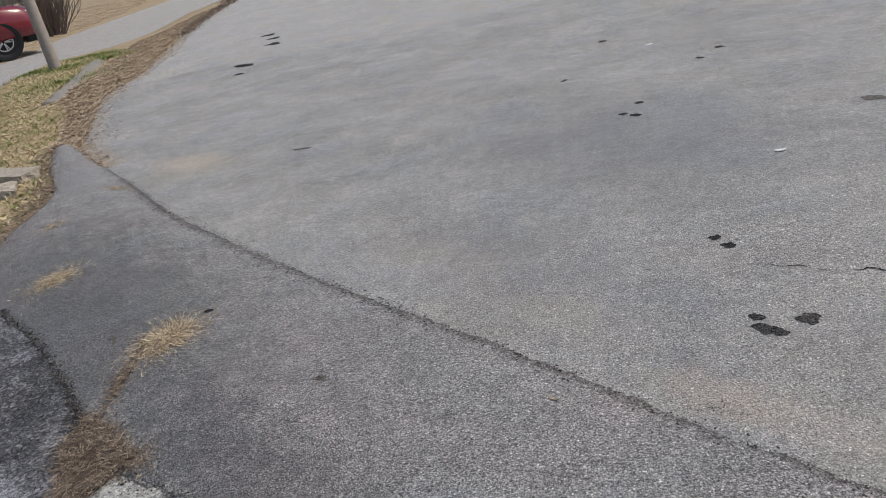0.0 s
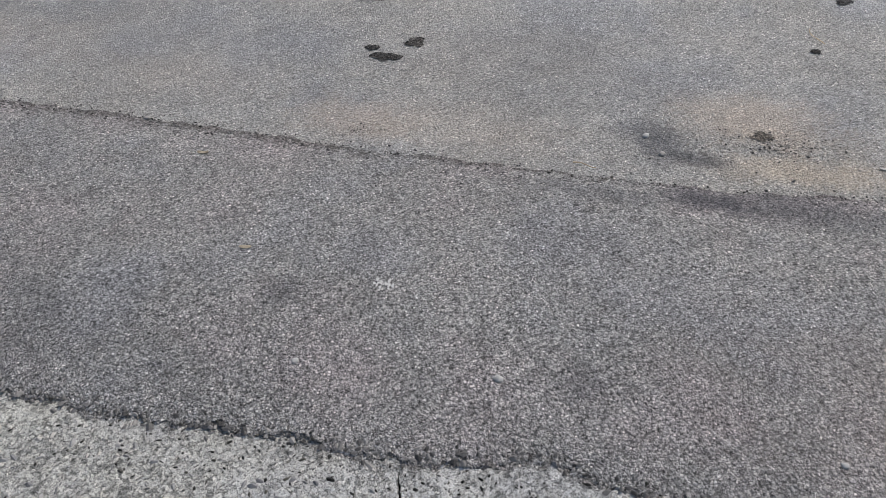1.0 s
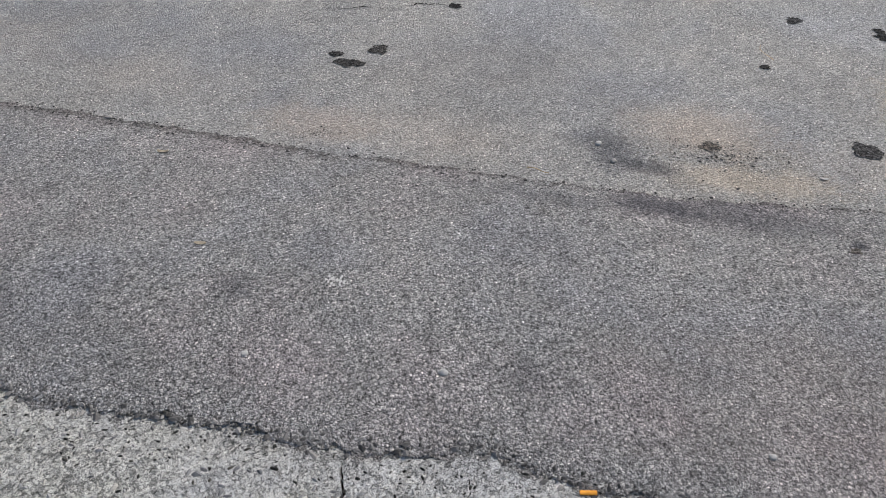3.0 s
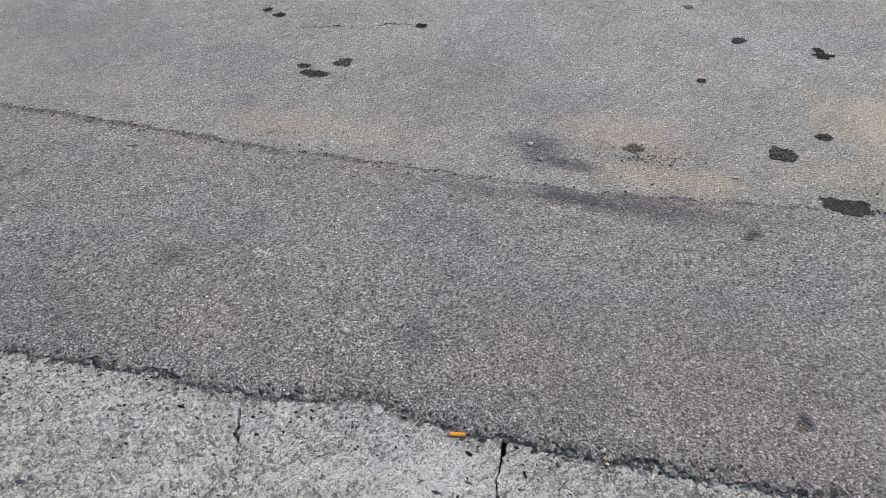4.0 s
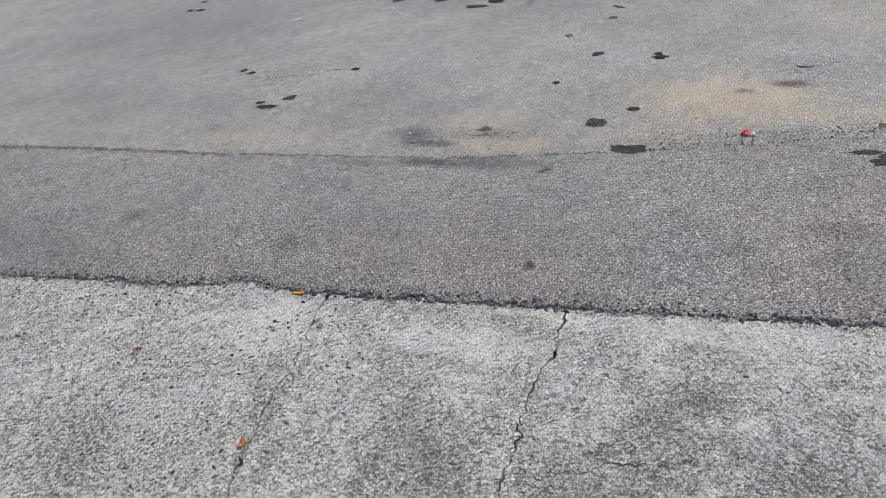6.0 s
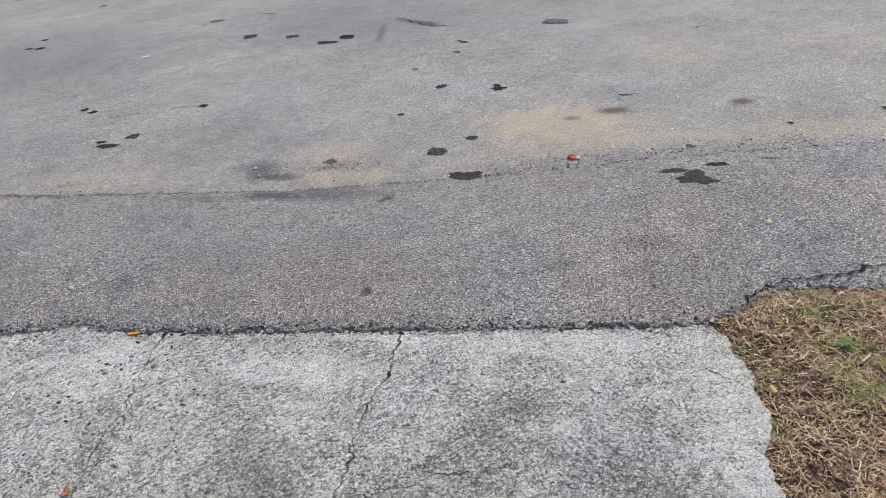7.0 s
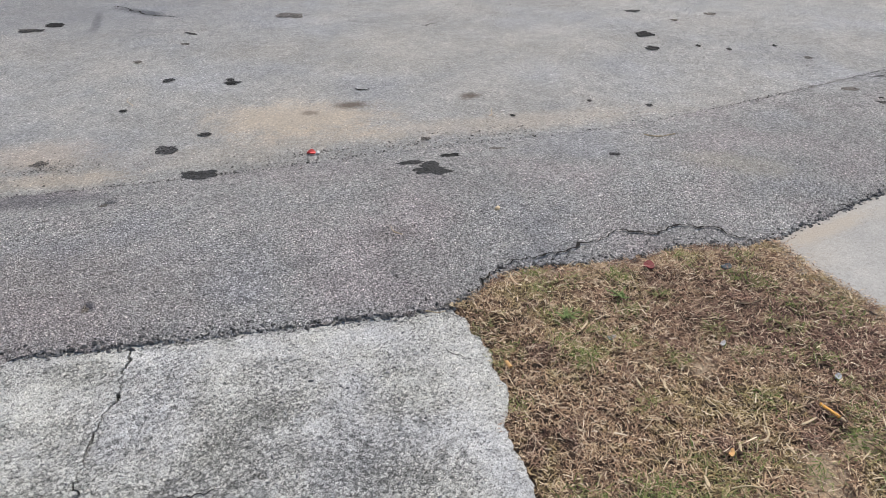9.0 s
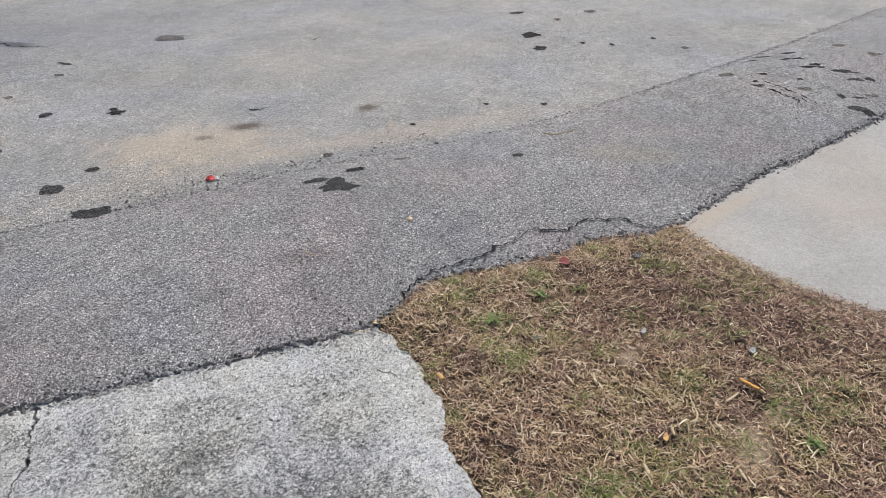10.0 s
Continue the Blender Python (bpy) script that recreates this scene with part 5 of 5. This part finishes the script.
for x, y, rx, ry in ((4.633, -1.36, 0.03, 0.03), (5.466, -1.593, 0.04, 0.03), (4.079, -1.569, 0.022, 0.014), (5.6, -1.4, 0.05, 0.03), (5.8, -1.7, 0.06, 0.03), (4.75, -1.66, 0.03, 0.02)):
    oil_spot(x, y, rx, ry, -58, True, 0.75)
for k, points in enumerate((((4.565, -1.095), (4.554, -1.195), (4.468, -1.294), (4.479, -1.344), (4.369, -1.402)), ((4.676, -1.141), (4.621, -1.223), (4.558, -1.317), (4.508, -1.392), (4.435, -1.468)),
                            ((4.555, -1.195), (4.60, -1.24), (4.53, -1.27), (4.55, -1.32)), ((4.468, -1.294), (4.51, -1.34), (4.45, -1.38), (4.435, -1.468)))):
    crack_ribbon("crack", points, 0.0055, 71 + 6 * k, "tarry crack in the spotted apron", 0.0015, 0.015)


# ---- loose grit ----
def along(points, count, spread, seed, offset=0.0):
    c = points
    rr = np.random.RandomState(seed)
    t = np.gradient(c, axis=0)
    t /= np.linalg.norm(t, axis=1)[:, None]
    k = rr.randint(0, len(c), count)
    return c[k] + np.stack([-t[k, 1], t[k, 0]], 1) * (rr.normal(0, spread, count) + offset)[:, None] + rr.normal(0, 0.008, (count, 2))


near_edge = EDGE[(EDGE[:, 0] > -2.9) & (EDGE[:, 0] < 5.5)]
near_crease = CREASE[(CREASE[:, 0] > -3.4) & (CREASE[:, 0] < 6.5)]
p = along(near_edge, 7000, 0.010, 81, 0.010)
stones("crumbs", p, ground_height(p) - 0.003, (0.0015, 0.009), M_CRUMB, "dark asphalt crumbs along the broken edge", 82)
p = along(near_edge, 3000, 0.03, 94, 0.045)
stones("crumbs", p, ground_height(p) - 0.003, (0.0015, 0.005), M_CRUMB, "ravelled dark stones in the apron's rim", 95)
p = along(near_edge[near_edge[:, 0] < 1.6], 900, 0.03, 83, -0.02)
stones("crumbs", p, np.zeros(len(p)) - 0.002, (0.001, 0.006), M_CRUMB, "dark asphalt crumbs scattered on the concrete rim", 84)
p = along(near_edge[near_edge[:, 0] < 0.5], 2000, 0.05, 98, -0.065)
stones("moss_clumps", p, np.zeros(len(p)) - 0.002, (0.0015, 0.007), M_PIT, "black moss clumps in holes of the concrete rim", 99)
p = along(near_edge[near_edge[:, 0] > 0.5], 350, 0.025, 100, -0.02)
stones("moss_clumps", p, np.zeros(len(p)) - 0.002, (0.001, 0.005), M_PIT, "black moss clumps in holes of the concrete rim", 101)
p = along(near_edge, 800, 0.010, 102, 0.006)
stones("crumbs", p, ground_height(p) - 0.002, (0.0015, 0.007), M_PIT, "near-black soil crumbs along the broken edge", 103)
p = along(near_edge[near_edge[:, 0] < 1.8], 520, 0.008, 110, 0.006)
stones("crumbs", p, ground_height(p) - 0.004, (0.004, 0.012), M_CRUMB, "coarse asphalt lumps along the broken edge", 111)
p = along(near_edge[near_edge[:, 0] < 0.75], 330, 0.045, 112, -0.06)
stones("moss_clumps", p, np.zeros(len(p)) - 0.004, (0.004, 0.010), M_PIT, "black moss clumps in holes of the concrete rim", 113)
p = np.vstack([oval(0.56, 0.68, 0.07, 0.08, 90, 114), oval(2.08, -0.28, 0.09, 0.06, 90, 115), oval(1.0, 1.27, 0.2, 0.05, 90, 116, -42)])
stones("crumbs", p, ground_height(p) - 0.003, (0.002, 0.007), M_CRUMB, "loosened dark stones in a ravelled spot", 117)
p = np.vstack([along(CREASE[(CREASE[:, 0] > 2.0) & (CREASE[:, 0] < 3.2)], 700, 0.045, 118, 0.05), oval(1.55, 1.15, 0.3, 0.12, 160, 119, -42)])
stones("gravel", p, ground_height(p) - 0.001, (0.002, 0.0065), M_GRAVEL, "coarser grit gathered beside the crease", 120)
bared = [(-1.35, 1.75), (-0.6, 1.2), (0.1, 0.66), (0.42, 0.42), (0.75, 0.1), (0.55, -0.25), (0.1, -0.3), (-0.5, 0.1), (-1.3, 0.9)]
p = scatter(bared, 2600, 121)
stones("aggregate", p, np.full(len(p), -0.004), (0.0065, 0.0125), M_AGGREGATE, "rounded grey stones bared in the worn concrete", 122)
p = scatter(bared, 800, 123)
stones("moss_clumps", p, np.full(len(p), -0.002), (0.003, 0.0075), M_PIT, "black moss specks in hollows of the worn concrete", 124)
p = scatter([(0.75, 0.1), (1.8, -0.65), (1.5, -1.1), (0.9, -1.2), (0.2, -0.4)], 900, 125)
stones("aggregate", p, np.full(len(p), -0.003), (0.0045, 0.0085), M_AGGREGATE, "rounded grey stones bared in the worn concrete", 126)
p = along(near_edge[near_edge[:, 0] < 2.0], 1500, 0.012, 127, 0.016)
stones("crumbs", p, ground_height(p) - 0.004, (0.0025, 0.008), M_CRUMB, "dark asphalt lumps loosened along the rim", 128)
p = along(near_crease, 900, 0.010, 104, -0.004)
stones("crumbs", p, ground_height(p) - 0.001, (0.001, 0.006), M_PIT, "near-black grit along the crease of the road", 105)
p = along(near_crease, 4500, 0.012, 85, -0.010)
stones("crumbs", p, ground_height(p) - 0.0015, (0.001, 0.005), M_CRUMB, "dark grit lying along the crease of the road", 86)
p = along(CREASE[(CREASE[:, 0] > -3.4) & (CREASE[:, 0] < -0.5)], 5000, 0.035, 96, -0.02)
stones("crumbs", p, ground_height(p) - 0.002, (0.0015, 0.007), M_CRUMB, "coarse dark grit along the crease of the road", 97)
p = np.vstack([oval(1.6, 1.15, 0.35, 0.16, 700, 87, -42), along(CREASE[(CREASE[:, 0] > 1.7) & (CREASE[:, 0] < 4.2)], 1500, 0.06, 88, 0.06), oval(0.48, 1.87, 0.12, 0.06, 260, 89, -30), along(near_crease, 1400, 0.10, 90, 0.08)])
stones("gravel", p, ground_height(p) - 0.001, (0.001, 0.0042), M_GRAVEL, "pale loose grit washed onto the road", 91)
p = scatter([(-3, 4.2), (0, 1.4), (2.2, -0.5), (5, -1.5), (7, -1), (4, 3), (0, 5)], 2600, 92)
stones("gravel", p, ground_height(p) - 0.001, (0.001, 0.004), M_GRAVEL, "stray pale grit on the asphalt", 93)


# ---- small litter ----
west = CREASE[CREASE[:, 0] < 0.9]
p = along(west, 2600, 0.022, 106, -0.025)
stones("crumbs", p, ground_height(p) - 0.002, (0.0015, 0.008), M_CRUMB, "coarse broken grit along the crease by the corner", 107)
p = along(west, 900, 0.15, 108, -0.33)
stones("crumbs", p, ground_height(p) - 0.002, (0.001, 0.006), M_CRUMB, "loose dark grit strewn over the apron", 109)


def roll(name, x, y, turn, length, rad, material, label, category, z=0.0, crush=0.75):
    """A crushed paper roll lying down."""
    top = empty(name, pose(x, y, z + rad * crush, 0, 0, turn))
    bm = bmesh.new()
    rings = []
    for k in range(7):
        u = (k / 6 - 0.5) * length
        squeeze = 1 - 0.25 * math.sin(k * 1.1) ** 2
        rings.append([bm.verts.new((u, rad * math.cos(i * math.pi / 6) * (1.1 - 0.1 * squeeze), rad * crush * squeeze * math.sin(i * math.pi / 6))) for i in range(12)])
    for a, b in zip(rings, rings[1:]):
        for i in range(12):
            bm.faces.new((a[i], a[(i + 1) % 12], b[(i + 1) % 12], b[i]))
    bm.faces.new(rings[0])
    bm.faces.new(rings[-1])
    part("wrapper", bm, material, top)
    return tagged(top, label, category)


roll("cigarette_butt", 0.535, 0.395, -28, 0.034, 0.0052, M_ORANGE, "bright orange cigarette filter at the edge of the asphalt", "cigarette butt", 0.0)
butt = roll("cigarette_butt", 1.835, -0.955, 65, 0.026, 0.0055, M_PALE_ORANGE, "faded orange cigarette filter lying in the grass", "cigarette butt", 0.022)
pencil = roll("pencil_stub", 2.209, -1.645, -107, 0.052, 0.0046, M_OCHRE, "short faded orange pencil stub lying in the grass", "pencil", 0.033, 1.0)
bm = bmesh.new()
bmesh.ops.create_cone(bm, segments=8, radius1=0.0042, radius2=0.0012, depth=0.014, matrix=Matrix.Translation((0.038, 0, 0)) @ Matrix.Rotation(math.pi / 2, 4, "Y"))
part("tip", bm, M_CREAM, pencil, "bare wooden tip")
bm = bmesh.new()
bmesh.ops.create_cone(bm, segments=6, radius1=0.0015, radius2=0.0004, depth=0.004, matrix=Matrix.Translation((0.0465, 0, 0)) @ Matrix.Rotation(math.pi / 2, 4, "Y"))
part("lead", bm, M_CRACK, pencil, "blunt black lead")


def chip(name, x, y, turn, a, b, c, material, label, category, z=0.0, curl=0.0):
    """A small thin scrap with broken, slightly curled edges."""
    n = 11
    bm = bmesh.new()
    top, low = [], []
    for i in range(n):
        w = i * 2 * math.pi / n
        k = 1 + 0.35 * noise.noise(Vector((math.cos(w) * 1.5, math.sin(w) * 1.5, x * 9 + y)))
        u, v = a * k * math.cos(w), b * k * math.sin(w)
        h = curl * (u / a) ** 2 + 0.3 * curl * math.sin(w * 3)
        top.append(bm.verts.new((u, v, h + c)))
        low.append(bm.verts.new((u, v, h)))
    mid, under = bm.verts.new((0, 0, c * 1.2)), bm.verts.new((0, 0, 0))
    for i in range(n):
        j = (i + 1) % n
        bm.faces.new((top[i], top[j], mid))
        bm.faces.new((low[j], low[i], under))
        bm.faces.new((top[i], low[i], low[j], top[j]))
    ob = part(name, bm, material)
    ground = float(ground_height(np.array([[x, y]]))[0])
    ob.matrix_world = pose(x, y, ground + z, 0, 0, turn)
    return tagged(ob, label, category)


def pebble(name, x, y, a, b, material, label):
    """A small rounded, uneven stone, partly sunk in."""
    bm = bmesh.new()
    bmesh.ops.create_icosphere(bm, subdivisions=2, radius=1)
    for v in bm.verts:
        v.co *= 1 + 0.45 * noise.noise(v.co * 1.3 + Vector((x * 11, y * 7, 0)))
        v.co.x, v.co.y, v.co.z = v.co.x * a, v.co.y * b, v.co.z * 0.6 * b
    ob = part(name, bm, material, None, "", True)
    ob.matrix_world = pose(x, y, float(ground_height(np.array([[x, y]]))[0]) + 0.2 * b, 0, 0, x * 300)
    return tagged(ob, label, "stone")


chip("orange_scrap", 1.924, -1.522, 10, 0.013, 0.007, 0.003, M_PALE_ORANGE, "pale orange scrap lying in the grass", "scrap", 0.027, 0.003)
chip("white_scrap", 1.289, 3.965, 0, 0.03, 0.018, 0.004, M_WHITE, "white paper scrap on the road", "scrap", 0.001, 0.004)
chip("white_scrap", 1.099, 7.291, 20, 0.035, 0.03, 0.004, M_WHITE, "white paper scrap on the road", "scrap", 0.001, 0.004)
chip("white_scrap", 1.759, 0.927, -40, 0.014, 0.005, 0.002, M_PALE, "white paper scrap on the road", "scrap", 0.001, 0.002)
chip("white_scrap", 2.400, 0.470, 60, 0.012, 0.007, 0.003, M_WHITE, "torn white paper beside a red scrap", "scrap", 0.002, 0.006)
chip("red_scrap", 2.383, 0.492, 30, 0.015, 0.018, 0.004, M_RED, "broken red plastic scrap at the road's edge", "scrap", 0.001, 0.010)
chip("maroon_scrap", 2.508, -1.001, 20, 0.022, 0.016, 0.004, M_MAROON, "faded maroon scrap in the grass", "scrap", 0.028, 0.006)
chip("blue_scrap", 2.668, -1.186, -30, 0.02, 0.013, 0.005, M_NAVY, "dark blue crumpled scrap in the grass", "scrap", 0.026, 0.006)
chip("foil_scrap", 2.108, -1.101, -30, 0.013, 0.009, 0.003, M_FOIL, "grey foil scrap in the grass", "scrap", 0.028, 0.004)
chip("foil_scrap", 2.358, -1.620, 10, 0.014, 0.008, 0.003, M_FOIL, "grey foil scrap in the grass", "scrap", 0.028, 0.004)
chip("dead_leaf", 0.262, -0.190, 60, 0.016, 0.009, 0.002, M_RUST, "orange-brown dead leaf caught in a concrete crack", "leaf", 0.001, 0.005)
chip("dead_leaf", 0.789, 0.199, 80, 0.011, 0.005, 0.002, M_CREAM, "tan dead leaf on the concrete rim", "leaf", 0.001, 0.005)
chip("dead_leaf", 0.012, 0.369, 80, 0.013, 0.004, 0.002, M_RUST, "orange-brown dead leaf caught in a concrete crack", "leaf", 0.001, 0.004)
chip("dead_leaf", 0.012, 1.954, -30, 0.018, 0.006, 0.003, M_LEAF, "pale leaf scrap on the apron", "leaf", 0.002, 0.004)
chip("dead_leaf", 0.013, 1.444, -30, 0.018, 0.006, 0.001, M_LEAF, "pale leaf scrap on the apron", "leaf", 0.002, 0.001)
chip("dead_leaf", 1.953, -0.656, 30, 0.010, 0.006, 0.002, M_CREAM, "tan dead leaf on the concrete corner", "leaf", 0.006, 0.004)
chip("white_scrap", 2.288, -1.341, 0, 0.012, 0.006, 0.003, M_PALE, "white paper scrap in the grass", "scrap", 0.028, 0.005)
pebble("pale_stone", 0.402, 0.774, 0.011, 0.009, M_PALE, "pale stone set in the apron")
pebble("pale_stone", 0.017, 1.033, 0.009, 0.008, M_PALE, "pale stone set in the apron")
pebble("pale_stone", 1.269, 1.393, 0.013, 0.009, M_PALE, "pale pebble on the dark patch")
pebble("pale_stone", 2.464, -0.429, 0.015, 0.009, M_CREAM, "tan pebble on the apron")
pebble("pale_stone", 0.903, 0.281, 0.008, 0.007, M_PALE, "pale pebble at the asphalt edge")
pebble("dark_pebble", -0.110, 2.279, 0.014, 0.010, M_CRUMB, "dark pebble in the road's crease")
pebble("dark_pebble", 1.254, 1.293, 0.011, 0.009, M_CRUMB, "dark pebble on the dark bluish patch")
for x, y, turn, long in ((2.14, -1.62, -20, 0.028), (1.95, -1.53, 30, 0.016), (2.02, -1.62, 60, 0.020), (2.10, -1.02, 10, 0.026), (1.99, -1.25, 55, 0.02), (2.03, -1.30, 30, 0.02), (1.90, -1.70, 40, 0.024),
                         (2.06, -1.24, 70, 0.016), (2.30, -1.95, -10, 0.024), (1.80, -1.52, 45, 0.02)):
    chip("wood_chip", x, y, turn, long, 0.0032, 0.003, M_CREAM, "pale splinter of wood lying on the grass", "wood chip", 0.032, 0.002)


def twig(x, y, turn, length, rad, material, label, z=0.0, seed=1, bend=0.12):
    rr = random.Random(seed)
    bm = bmesh.new()
    prev = None
    for k in range(8):
        u = (k / 7 - 0.5) * length
        v = bend * length * math.sin(k * 0.6 + seed)
        w = rad * (1 - 0.07 * k)
        ring = [bm.verts.new((u, v + w * math.cos(i * 1.2566), w + w * math.sin(i * 1.2566) + rr.uniform(0, rad))) for i in range(5)]
        if prev:
            for i in range(5):
                bm.faces.new((prev[i], prev[(i + 1) % 5], ring[(i + 1) % 5], ring[i]))
        prev = ring
    ob = part("twig", bm, material)
    ob.matrix_world = pose(x, y, float(ground_height(np.array([[x, y]]))[0]) + z, 0, 0, turn)
    return tagged(ob, label, "twig", "twigs and stalks")


twig(3.488, -0.532, -47, 0.14, 0.0035, M_CREAM, "pale dry stalk lying across the road's crease", 0.002, 3)
twig(3.267, 0.228, 20, 0.10, 0.0025, M_CREAM, "pale dry stalk on the road", 0.001, 4)
twig(2.178, 1.596, 60, 0.12, 0.002, M_CREAM, "pale dry stalk on the road", 0.001, 5)
twig(2.105, -0.275, 80, 0.07, 0.002, M_CREAM, "pale dry stalk on the apron", 0.002, 6)
twig(1.019, 1.358, -40, 0.07, 0.002, M_CREAM, "pale dry stalk at the crease", 0.002, 7)
twig(1.898, -0.641, -35, 0.06, 0.002, M_CREAM, "pale dry stalk on the concrete corner", 0.004, 8)
twig(2.548, -1.321, -20, 0.12, 0.003, M_TWIG, "thin grey twig in the grass", 0.03, 9)
twig(2.048, -1.550, 10, 0.10, 0.003, M_CREAM, "pale branching stalk in the grass", 0.03, 10)
twig(2.618, -1.500, -50, 0.08, 0.002, M_CREAM, "pale dry stalk in the grass", 0.03, 11)
twig(1.849, -1.600, -60, 0.09, 0.002, M_CREAM, "pale dry stalk in the grass", 0.03, 12)


def splash(x, y, turn, size, count, stretch, label, seed):
    """Chalky droppings: a few thin ragged flecks together."""
    rr = np.random.RandomState(seed)
    verts, faces = [], []
    c, s = math.cos(radians(turn)), math.sin(radians(turn))
    for _ in range(count):
        u, v = rr.normal(0, size * stretch), rr.normal(0, size)
        rad = size * rr.uniform(0.08, 0.32)
        n, o = 9, len(verts)
        for i in range(n):
            a, k = i * 2 * math.pi / n, rad * rr.uniform(0.6, 1.2)
            uu, vv = u + k * math.cos(a) * (1.4 if stretch > 1 else 1), v + k * math.sin(a)
            verts.append((x + uu * c - vv * s, y + uu * s + vv * c))
        faces.append(tuple(range(o, o + n)))
    pts = np.array(verts)
    ob = mesh_object("chalky_mark", np.concatenate([pts, (ground_height(pts) + 0.0025 + 0.0004 * np.repeat(np.arange(count) % 4, 9))[:, None]], 1), faces, M_WHITE)
    return tagged(ob, label, "mark", "", "stuff")


splash(0.298, 1.145, 60, 0.015, 30, 1.2, "white chalky splash on the apron", 3)
splash(0.276, 0.824, 62, 0.0045, 44, 12.0, "thin white scratch along the apron", 4)
splash(0.028, 1.227, 62, 0.0035, 34, 14.0, "thin white scratch along the apron", 5)
splash(2.115, -0.284, 20, 0.004, 12, 8.0, "thin white scratch along the apron", 6)
splash(2.430, -0.307, -60, 0.005, 18, 9.0, "thin white scratch along the apron", 7)
